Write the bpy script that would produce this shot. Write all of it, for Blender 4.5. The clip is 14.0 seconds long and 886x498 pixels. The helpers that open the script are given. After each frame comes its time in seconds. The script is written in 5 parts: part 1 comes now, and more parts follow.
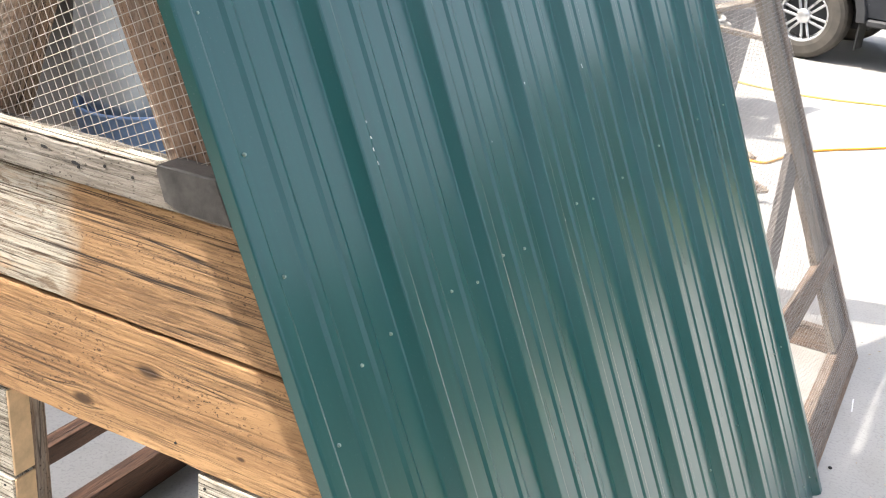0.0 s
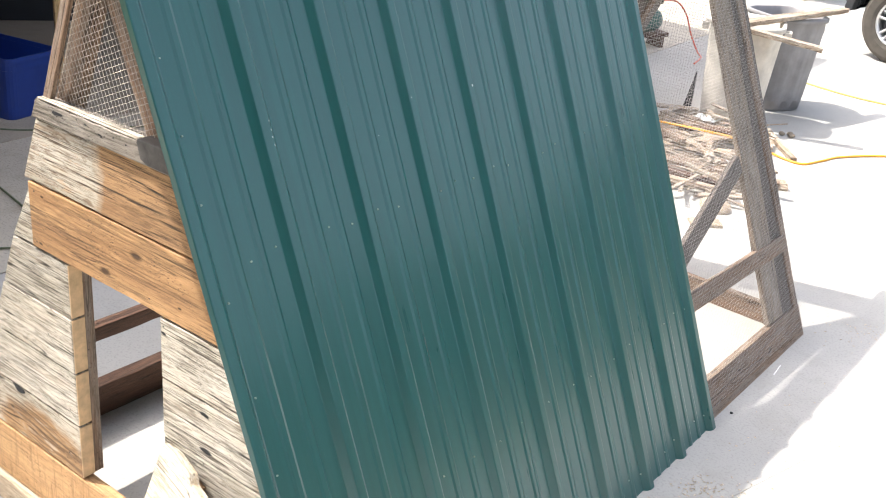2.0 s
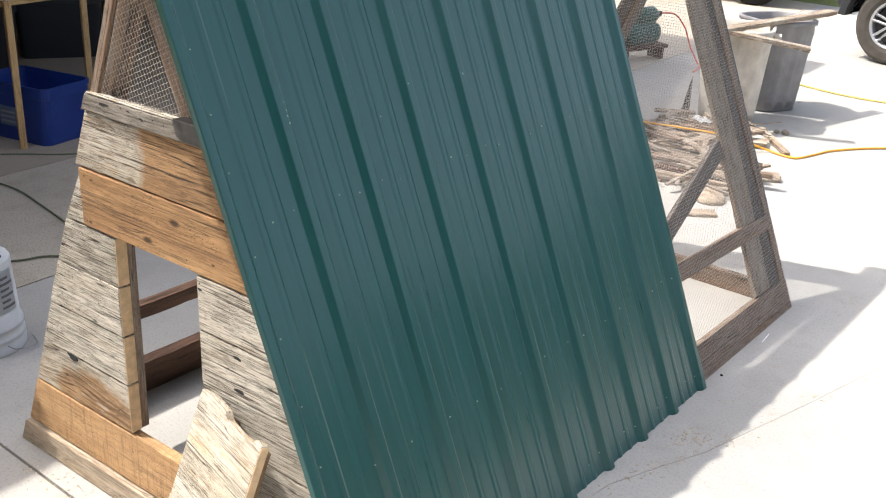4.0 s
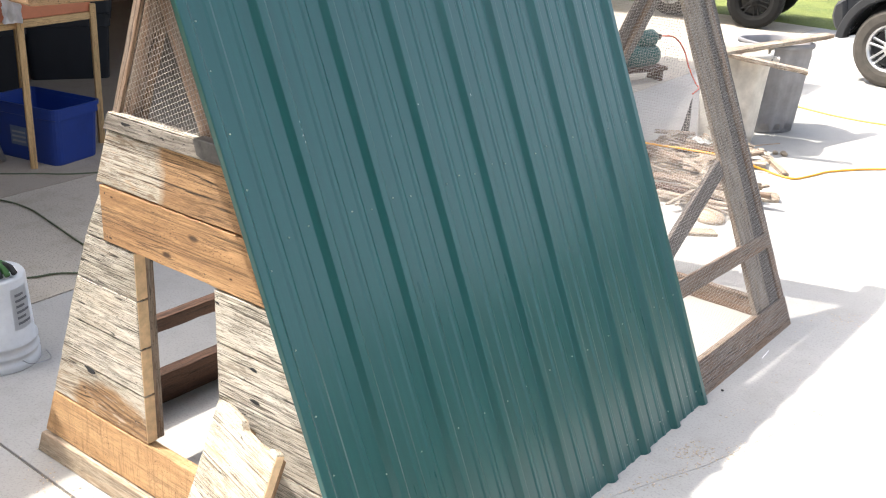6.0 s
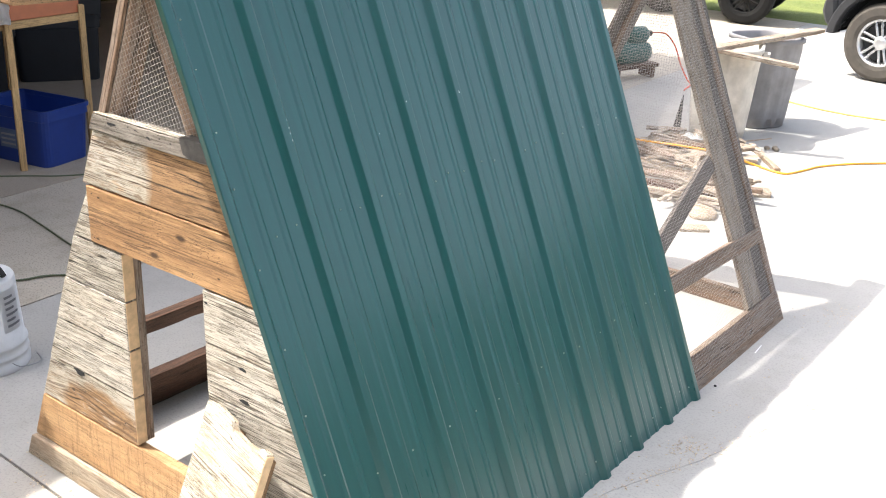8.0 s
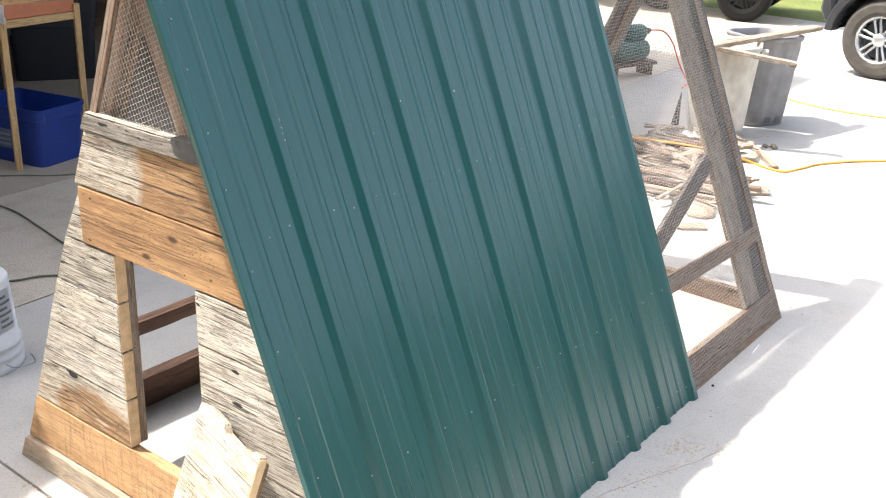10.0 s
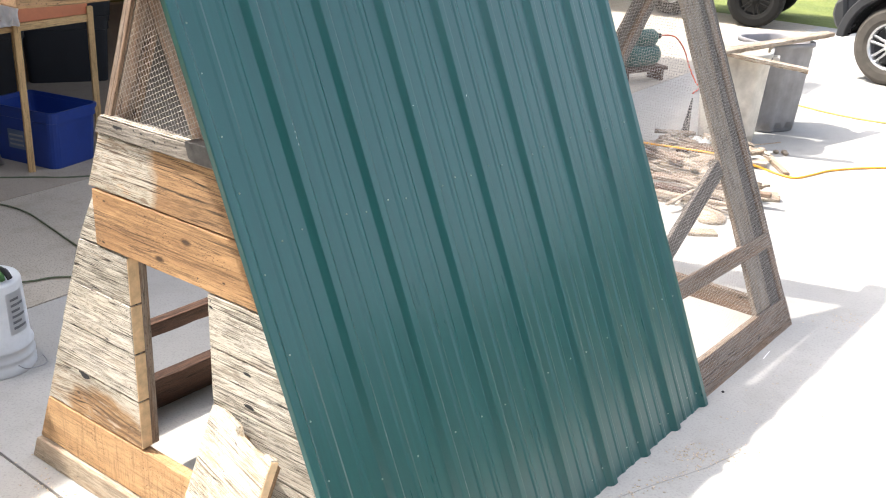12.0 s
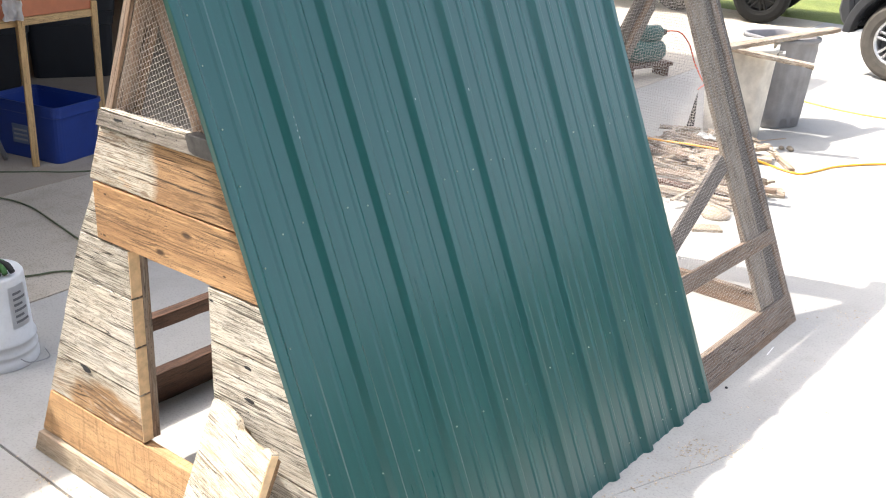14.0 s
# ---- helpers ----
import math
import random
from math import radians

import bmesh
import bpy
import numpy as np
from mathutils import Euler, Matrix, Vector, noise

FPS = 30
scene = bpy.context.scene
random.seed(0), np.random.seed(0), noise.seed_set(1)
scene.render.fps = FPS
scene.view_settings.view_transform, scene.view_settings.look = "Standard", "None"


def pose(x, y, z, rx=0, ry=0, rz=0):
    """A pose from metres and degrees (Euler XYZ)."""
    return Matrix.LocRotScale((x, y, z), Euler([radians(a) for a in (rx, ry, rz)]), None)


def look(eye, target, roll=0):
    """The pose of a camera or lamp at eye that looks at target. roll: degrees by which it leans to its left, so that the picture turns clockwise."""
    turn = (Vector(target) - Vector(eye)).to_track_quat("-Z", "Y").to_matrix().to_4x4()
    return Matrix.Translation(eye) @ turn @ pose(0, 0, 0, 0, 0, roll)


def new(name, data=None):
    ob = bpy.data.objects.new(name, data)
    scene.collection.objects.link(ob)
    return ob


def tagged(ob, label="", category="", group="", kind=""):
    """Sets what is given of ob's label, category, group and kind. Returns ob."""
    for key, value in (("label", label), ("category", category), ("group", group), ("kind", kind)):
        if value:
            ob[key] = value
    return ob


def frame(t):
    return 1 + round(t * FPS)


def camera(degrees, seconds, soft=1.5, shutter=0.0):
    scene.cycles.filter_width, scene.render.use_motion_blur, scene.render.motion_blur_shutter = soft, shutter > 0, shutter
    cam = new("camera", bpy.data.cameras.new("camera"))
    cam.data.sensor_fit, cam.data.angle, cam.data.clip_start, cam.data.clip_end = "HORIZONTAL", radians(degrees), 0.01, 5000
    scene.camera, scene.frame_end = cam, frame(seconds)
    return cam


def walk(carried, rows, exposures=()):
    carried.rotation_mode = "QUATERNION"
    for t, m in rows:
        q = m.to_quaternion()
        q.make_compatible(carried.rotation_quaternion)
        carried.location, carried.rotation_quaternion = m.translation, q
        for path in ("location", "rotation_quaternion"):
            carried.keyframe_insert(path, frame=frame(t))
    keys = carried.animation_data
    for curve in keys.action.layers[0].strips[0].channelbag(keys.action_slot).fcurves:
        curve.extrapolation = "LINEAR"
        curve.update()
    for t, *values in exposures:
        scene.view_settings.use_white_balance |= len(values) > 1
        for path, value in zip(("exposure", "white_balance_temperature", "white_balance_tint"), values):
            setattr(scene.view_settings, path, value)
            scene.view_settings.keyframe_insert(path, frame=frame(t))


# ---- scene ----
import itertools

# ---- camera: a phone held at head height, stepping back from the coop ----
cam = camera(47.88, 14.0, soft=1.1, shutter=0.0)
PATH = [
    (0, 1.0416, -0.7760, 1.6364, 27.113, -22.730, 5.211),
    (0.3, 1.1859, -0.7429, 1.6830, 29.866, -19.325, 7.095),
    (0.5, 1.2863, -0.7306, 1.7433, 33.926, -16.170, 6.696),
    (0.7, 1.4120, -0.7369, 1.7947, 36.929, -16.393, 5.980),
    (1, 1.5664, -0.7606, 1.8838, 37.059, -23.109, 6.702),
    (1.5, 1.7518, -0.9301, 1.9494, 38.006, -25.512, 6.690),
    (2, 1.9060, -1.1413, 1.9663, 36.359, -24.797, 5.755),
    (2.5, 2.0829, -1.2754, 1.9521, 38.785, -27.289, 5.423),
    (3, 2.1464, -1.3565, 1.9428, 38.673, -26.699, 5.051),
    (3.5, 2.1720, -1.3762, 1.9399, 37.976, -24.040, 2.769),
    (6, 2.2227, -1.4734, 1.9585, 37.975, -21.858, 2.902),
    (6.5, 2.2244, -1.4765, 1.9519, 37.940, -21.738, 2.670),
    (7, 2.2248, -1.4722, 1.9617, 37.848, -22.147, 2.757),
    (7.5, 2.2234, -1.4631, 1.9554, 37.900, -22.025, 2.512),
    (8, 2.2290, -1.4574, 1.9508, 37.645, -21.891, 2.451),
    (10.5, 2.2210, -1.4300, 1.9499, 37.613, -22.082, 2.318),
    (11, 2.2173, -1.4325, 1.9518, 37.971, -22.160, 2.382),
    (11.5, 2.2230, -1.4417, 1.9513, 38.097, -21.945, 2.378),
    (12, 2.2215, -1.4420, 1.9543, 38.126, -21.823, 2.535),
    (12.5, 2.2288, -1.4407, 1.9553, 38.212, -21.926, 2.538),
    (13, 2.2210, -1.4375, 1.9577, 38.229, -22.129, 2.660),
    (13.5, 2.2241, -1.4343, 1.9490, 38.416, -22.067, 2.568),
    (14, 2.2265, -1.4306, 1.9446, 38.452, -22.030, 2.538),
]
walk(cam, [(t, pose(x, y, z, 90 + pitch, 0, yaw) @ pose(0, 0, 0, 0, 0, roll)) for t, x, y, z, yaw, pitch, roll in PATH],
     exposures=[(0.0, 1.57), (0.4, 1.9), (0.8, 2.05), (1.5, 1.75), (2.2, 1.55), (3.0, 1.18), (3.7, 1.08), (5.8, 1.57), (14.0, 1.64)])

# ---- daylight: high sun from behind the garage, blue sky ----
SUN = Vector((0.583, 0.31, -1.0)).normalized()
world = bpy.data.worlds.new("sky")
scene.world = world
world.use_nodes = True
wn = world.node_tree.nodes
sky = wn.new("ShaderNodeTexSky")
sky.sky_type = "NISHITA"
sky.sun_disc = False
sky.sun_elevation = math.asin(-SUN.z)
sky.sun_rotation = math.atan2(-SUN.x, -SUN.y)
sky.air_density, sky.dust_density, sky.ozone_density = 1.0, 4.0, 0.6
haze = wn.new("ShaderNodeHueSaturation")
haze.inputs["Saturation"].default_value = 0.58
wn["Background"].inputs[1].default_value = 0.15
world.node_tree.links.new(sky.outputs[0], haze.inputs["Color"])
world.node_tree.links.new(haze.outputs[0], wn["Background"].inputs[0])
sun_data = bpy.data.lights.new("sun", "SUN")
sun_data.energy, sun_data.angle, sun_data.color = 2.8, radians(0.6), (1.0, 0.95, 0.87)
sun = new("sun", sun_data)
sun.matrix_world = look((-6, -4, 10), Vector((-6, -4, 10)) + SUN)


# ---- materials ----
class Nodes:
    """A small builder of node materials; textures read the object's own coordinates, shifted by its random number."""

    def __init__(self, name, rough=0.6, metal=0.0, shift=True):
        self.mat = bpy.data.materials.new(name)
        self.mat.use_nodes = True
        self.t = self.mat.node_tree
        self.bsdf = self.t.nodes["Principled BSDF"]
        self.bsdf.inputs["Roughness"].default_value = rough
        self.bsdf.inputs["Metallic"].default_value = metal
        self.raw = self.t.nodes.new("ShaderNodeTexCoord").outputs["Object"]
        self.co = self.raw
        self.info = self.t.nodes.new("ShaderNodeObjectInfo")
        if shift:
            sc = self.node("ShaderNodeVectorMath", self.info.outputs["Random"], (37.0, 53.0, 71.0))
            sc.operation = "MULTIPLY"
            ad = self.node("ShaderNodeVectorMath", self.raw, sc.outputs[0])
            self.co = ad.outputs[0]

    def put(self, socket, v):
        if isinstance(v, bpy.types.NodeSocket):
            self.t.links.new(v, socket)
        elif v is not None:
            socket.default_value = v

    def node(self, kind, *ins):
        n = self.t.nodes.new(kind)
        for i, v in enumerate(ins):
            if v is not None:
                if isinstance(v, float) and n.inputs[i].type == "VECTOR":
                    v = (v, v, v)
                self.put(n.inputs[i], v)
        return n

    def noise(self, scale, stretch=(1, 1, 1), detail=4.0, rough=0.55, warp=0.0, co=None):
        m = self.node("ShaderNodeMapping", co or self.co)
        m.inputs["Scale"].default_value = stretch
        n = self.node("ShaderNodeTexNoise")
        self.put(n.inputs["Vector"], m.outputs[0])
        n.inputs["Scale"].default_value, n.inputs["Detail"].default_value = scale, detail
        n.inputs["Roughness"].default_value, n.inputs["Distortion"].default_value = rough, warp
        return n.outputs["Fac"]

    def ramp(self, fac, *stops):
        r = self.node("ShaderNodeValToRGB", fac)
        e = r.color_ramp.elements
        while len(e) < len(stops):
            e.new(0.5)
        for el, (p, c) in zip(e, stops):
            el.position = p
            el.color = (c, c, c, 1) if isinstance(c, (int, float)) else (*c, 1)
        return r.outputs[0]

    def mix(self, fac, a, b, how="MIX"):
        n = self.t.nodes.new("ShaderNodeMix")
        n.data_type, n.blend_type = "RGBA", how
        self.put(n.inputs["Factor"], fac)
        for key, v in ((6, a), (7, b)):
            self.put(n.inputs[key], (*v, 1) if isinstance(v, tuple) and len(v) == 3 else v)
        return n.outputs[2]

    def math(self, how, a, b=None):
        n = self.t.nodes.new("ShaderNodeMath")
        n.operation = how
        self.put(n.inputs[0], a)
        self.put(n.inputs[1], b)
        return n.outputs[0]

    def axes(self, co=None):
        return self.node("ShaderNodeSeparateXYZ", co or self.raw).outputs

    def colour(self, v):
        self.put(self.bsdf.inputs["Base Color"], (*v, 1) if isinstance(v, tuple) else v)
        return self

    def rough(self, v):
        self.put(self.bsdf.inputs["Roughness"], v)
        return self

    def bump(self, height, strength=0.4, distance=0.002):
        b = self.t.nodes.new("ShaderNodeBump")
        b.inputs["Strength"].default_value, b.inputs["Distance"].default_value = strength, distance
        self.put(b.inputs["Height"], height)
        self.put(self.bsdf.inputs["Normal"], b.outputs[0])
        return self


def plain(name, colour, rough=0.6, metal=0.0, vary=0.12, scale=9.0, bump=0.0):
    """A painted or moulded surface with faint blotches and grime."""
    m = Nodes(name, rough, metal)
    n1, n2 = m.noise(scale, detail=5.0), m.noise(scale * 9, detail=3.0)
    lo = tuple(c * (1 - vary) for c in colour)
    hi = tuple(min(1.0, c * (1 + vary)) for c in colour)
    c = m.mix(m.ramp(n1, (0.3, 0), (0.7, 1)), lo, hi)
    m.colour(m.mix(m.ramp(n2, (0.55, 0), (0.8, 0.35)), c, tuple(x * 0.75 for x in colour)))
    m.rough(m.ramp(n1, (0.3, max(0.02, rough - 0.07)), (0.7, min(1.0, rough + 0.08))))
    if bump:
        m.bump(n2, bump, 0.001)
    return m.mat


def wood(name, light, mid, dark, crack=0.5, weather=None, worn=0.0, edge=None, knots=(), saw=0.0):
    """Sawn timber with its grain along local x. weather: a paler skin over part of it; edge: where that skin stops along x;
    knots: places (x, z, radius) with rings round them; crack: how many long dark splits; saw: saw marks across the grain."""
    m = Nodes(name, 0.8)
    co = m.co
    x, y, z = m.axes()
    if knots:
        pull, rings = None, None
        for kx, kz, kr in knots:
            dx, dz = m.math("SUBTRACT", x, kx), m.math("SUBTRACT", z, kz)
            d2 = m.math("ADD", m.math("MULTIPLY", m.math("MULTIPLY", dx, dx), 0.22), m.math("MULTIPLY", dz, dz))
            g = m.math("POWER", 2.718, m.math("MULTIPLY", d2, -1.0 / (kr * kr)))
            sgn = m.math("MULTIPLY", m.math("MULTIPLY", g, dz), -0.75)
            if kr >= 0.04:
                # grain that fans out from a branch, in a brown patch round it
                reach = m.math("ADD", m.math("ABSOLUTE", dx), 0.035)
                fan = m.math("DIVIDE", dz, reach)
                wob2 = m.math("MULTIPLY", m.noise(9.0, (1, 1, 1), 3.0), 7.0)
                wave = m.math("SINE", m.math("ADD", m.math("MULTIPLY", fan, 52.0), wob2))
                near = m.math("ADD", m.math("MULTIPLY", m.math("POWER", m.math("SUBTRACT", dx, 0.10), 2.0), 0.26), m.math("POWER", m.math("SUBTRACT", dz, -0.01), 2.0))
                near = m.math("ADD", m.math("SQRT", near), m.math("MULTIPLY", m.math("SUBTRACT", m.noise(16.0, (1, 1, 1), 4.0), 0.5), 0.05))
                patch = m.ramp(near, (0.088, 1.0), (0.116, 0.0))
                right = m.math("MULTIPLY", m.ramp(dx, (0.0, 0.25), (0.03, 1.0)), m.ramp(m.math("ADD", fan, 0.5), (0.55, 1.0), (0.72, 0.15)))
                rings = m.math("MULTIPLY", m.math("MULTIPLY", m.ramp(wave, (0.1, 0.0), (0.8, 0.7)), patch), right)
                g = 0.0
            pull = (sgn, g) if pull is None else (m.math("ADD", pull[0], sgn), m.math("ADD", pull[1], g))
        comb = m.node("ShaderNodeCombineXYZ", x, y, m.math("ADD", z, pull[0]))
        co = m.node("ShaderNodeVectorMath", comb.outputs[0], (3.7, 1.9, 0.4)).outputs[0]

    def veins(stretch, width, patch, part_of, seed):
        """Thin wandering dark lines along the grain, in patches."""
        sh = m.node("ShaderNodeVectorMath", co, (seed, seed * 1.7, seed * 0.6)).outputs[0]
        n = m.noise(1.0, stretch, 2.0, 0.5, 0.25, sh)
        d = m.math("ABSOLUTE", m.math("SUBTRACT", n, 0.5))
        on = m.ramp(m.noise(1.0, patch, 3.0, 0.6, 0.0, sh), (part_of, 0.0), (part_of + 0.08, 1.0))
        return m.math("MULTIPLY", m.ramp(d, (width * 0.35, 1.0), (width, 0.0)), on)

    grain = m.noise(1.0, (5.5, 150, 150), 6.0, 0.70, 0.35, co)
    fine = m.noise(1.0, (15.0, 310, 310), 3.0, 0.65, 0.3, co)
    fleck = m.noise(1.0, (13, 75, 75), 6.0, 0.74, 0.5, co)
    broad = m.noise(1.0, (2.2, 13, 13), 5.0, 0.62, 0.0, co)
    grit = m.noise(1.0, (170, 300, 300), 2.0, 0.5, 0.0, co)
    soil = m.noise(1.0, (6, 16, 16), 6.0, 0.7, 0.2, co)
    splits = veins((0.9, 34, 34), 0.008, (2.0, 14, 14), 0.52 - 0.12 * crack, 2.3)
    hair = veins((1.1, 120, 120), 0.022, (3.0, 20, 20), 0.47 - 0.10 * crack, 5.1)
    dim = lambda c, q: tuple(v * q for v in c)
    # even body colour, a little darker and redder in broad bands
    c = m.mix(m.ramp(broad, (0.36, 0.0), (0.64, 1.0)), light, mid)
    if weather:
        w = m.ramp(m.noise(1.0, (3, 26, 26), 7.0, 0.72, 0.2, co), (0.38 - worn, 0.0), (0.54 - worn, 1.0))
        if edge is not None:
            at, width = edge
            wob = m.math("MULTIPLY", m.math("SUBTRACT", m.noise(14.0, (1, 1, 1), 5.0), 0.5), 0.10)
            t = m.math("DIVIDE", m.math("SUBTRACT", at, m.math("ADD", x, wob)), width)
            cl = m.math("MINIMUM", m.math("MAXIMUM", t, 0.0), 1.0)
            w = m.math("MULTIPLY", m.math("MAXIMUM", w, m.math("MULTIPLY", cl, 0.6)), cl)
        if knots and rings is not None:
            w = m.math("MULTIPLY", w, m.math("SUBTRACT", 1.0, patch))
        pale = m.mix(m.ramp(broad, (0.36, 0.0), (0.66, 0.8)), weather, tuple(v * q for v, q in zip(weather, (0.80, 0.76, 0.69))))
        # grey mildew gathers in patches on the pale skin
        pale = m.mix(m.math("MULTIPLY", m.ramp(soil, (0.48, 0.0), (0.62, 0.75)), m.ramp(fine, (0.40, 1.0), (0.60, 0.35))), pale, tuple(v * q for v, q in zip(weather, (0.44, 0.43, 0.40))))
        c = m.mix(w, c, pale)
    # short flecks where the skin has come off
    c = m.mix(m.ramp(fleck, (0.39, 0.35 + 0.40 * crack), (0.475, 0.0)), c, dim(mid, 0.60))
    c = m.mix(m.ramp(fleck, (0.55, 0.0), (0.64, 0.45)), c, dim(light if edge or not weather else weather, 1.15))
    # the lines fade in and out along the board
    lay = m.ramp(m.noise(1.0, (6, 24, 24), 6.0, 0.68, 0.2, co), (0.38, 0.18), (0.60, 1.0))
    # growth rings laid open by the weather, as long thin dark lines
    c = m.mix(m.math("MULTIPLY", m.ramp(grain, (0.37, 0.40 + 0.45 * crack), (0.46, 0.0)), lay), c, dim(dark, 0.95))
    c = m.mix(m.ramp(fine, (0.38, 0.26 + 0.26 * crack), (0.47, 0.0)), c, dim(dark, 0.8))
    c = m.mix(m.math("MULTIPLY", hair, min(1.0, 0.40 + 0.6 * crack)), c, dim(dark, 0.45))
    c = m.mix(m.math("MULTIPLY", splits, min(1.0, 0.35 + crack)), c, dim(dark, 0.14))
    c = m.mix(m.math("MULTIPLY", m.ramp(grit, (0.33, 0.85), (0.38, 0.0)), m.ramp(soil, (0.44, 0.15), (0.56, 1.0))), c, dim(dark, 0.35))
    if knots and rings is not None:
        c = m.mix(rings, c, dim(dark, 0.9))
    if saw:
        sm_ = m.noise(1.0, (150, 7, 7), 3.0, 0.6, 0.3, co)
        c = m.mix(m.ramp(sm_, (0.36, saw), (0.50, 0.0)), c, dim(dark, 0.6))
    if knots:
        c = m.mix(m.ramp(pull[1], (0.55, 0.0), (0.90, 0.92)), c, dim(dark, 0.3))
    tint = m.math("ADD", m.math("MULTIPLY", m.info.outputs["Random"], 0.22), 0.90)
    tc = m.node("ShaderNodeCombineColor", tint, tint, tint).outputs[0]
    m.colour(m.mix(1.0, c, tc, "MULTIPLY"))
    h = m.math("ADD", m.math("MULTIPLY", grain, 0.7), m.math("MULTIPLY", fine, 0.3))
    h = m.math("SUBTRACT", h, m.math("ADD", m.math("MULTIPLY", splits, 0.5), m.math("MULTIPLY", hair, 0.2)))
    return m.bump(h, 1.0, 0.005).mat


def concrete(name, base, dirt=0.3, speckle=0.25):
    m = Nodes(name, 0.85, shift=False)
    big, mid, fine = m.noise(0.9, detail=6.0), m.noise(6.0, detail=6.0, rough=0.65), m.noise(110.0, detail=3.0)
    c = m.mix(m.ramp(big, (0.32, 0), (0.68, 1)), tuple(v * 0.86 for v in base), tuple(min(1, v * 1.08) for v in base))
    c = m.mix(m.ramp(mid, (0.5, 0), (0.78, dirt)), c, tuple(v * q for v, q in zip(base, (0.66, 0.62, 0.56))))
    c = m.mix(m.ramp(fine, (0.52, 0), (0.66, speckle)), c, tuple(v * 0.55 for v in base))
    m.colour(c)
    return m.bump(m.math("ADD", m.math("MULTIPLY", fine, 0.5), mid), 0.35, 0.002).mat


def green_steel():
    """Dark green baked enamel on rolled sheet: streaks down the slope, faint waves, dust."""
    m = Nodes("green_roof_enamel", 0.3)
    streak = m.noise(1.0, (60, 1.2, 1.2), 5.0)
    cloud, dust = m.noise(3.0, detail=5.0), m.noise(420.0, detail=2.0)
    c = m.mix(m.ramp(streak, (0.3, 0), (0.72, 1)), (0.007, 0.074, 0.072), (0.009, 0.090, 0.088))
    c = m.mix(m.ramp(cloud, (0.5, 0), (0.85, 0.16)), c, (0.022, 0.105, 0.10))
    c = m.mix(m.ramp(dust, (0.66, 0), (0.74, 0.14)), c, (0.28, 0.33, 0.31))
    m.colour(c)
    m.rough(m.math("ADD", m.math("MULTIPLY", cloud, 0.10), m.math("ADD", m.math("MULTIPLY", streak, 0.10), 0.20)))
    m.bsdf.inputs["Specular IOR Level"].default_value = 0.5
    m.bsdf.inputs["Coat Weight"].default_value, m.bsdf.inputs["Coat Roughness"].default_value = 0.42, 0.15
    return m.bump(m.noise(1.0, (7.0, 2.0, 2.0), 1.0), 0.08, 0.004).mat


def grass_ground():
    m = Nodes("lawn", 0.95, shift=False)
    a, b, c3 = m.noise(0.10, detail=6.0), m.noise(1.6, detail=6.0), m.noise(30.0, detail=4.0)
    x, y, z = m.axes()
    far = m.ramp(m.math("DIVIDE", m.math("SUBTRACT", y, 13.0), 18.0), (0.0, 0.0), (1.0, 1.0))
    near = m.mix(m.ramp(b, (0.38, 0), (0.62, 1)), (0.175, 0.21, 0.042), (0.105, 0.145, 0.026))
    near = m.mix(m.ramp(c3, (0.45, 0), (0.7, 0.7)), near, (0.28, 0.28, 0.10))
    hill = m.mix(m.ramp(a, (0.35, 0), (0.62, 1)), (0.028, 0.027, 0.010), (0.046, 0.035, 0.015))
    hill = m.mix(m.ramp(b, (0.42, 0), (0.66, 0.8)), hill, (0.017, 0.019, 0.008))
    c = m.mix(far, near, hill)
    m.colour(c)
    return m.bump(c3, 0.8, 0.05).mat


def glass():
    m = Nodes("vehicle_glass", 0.06)
    m.colour((0.02, 0.025, 0.028))
    m.bsdf.inputs["Specular IOR Level"].default_value = 0.8
    return m.mat


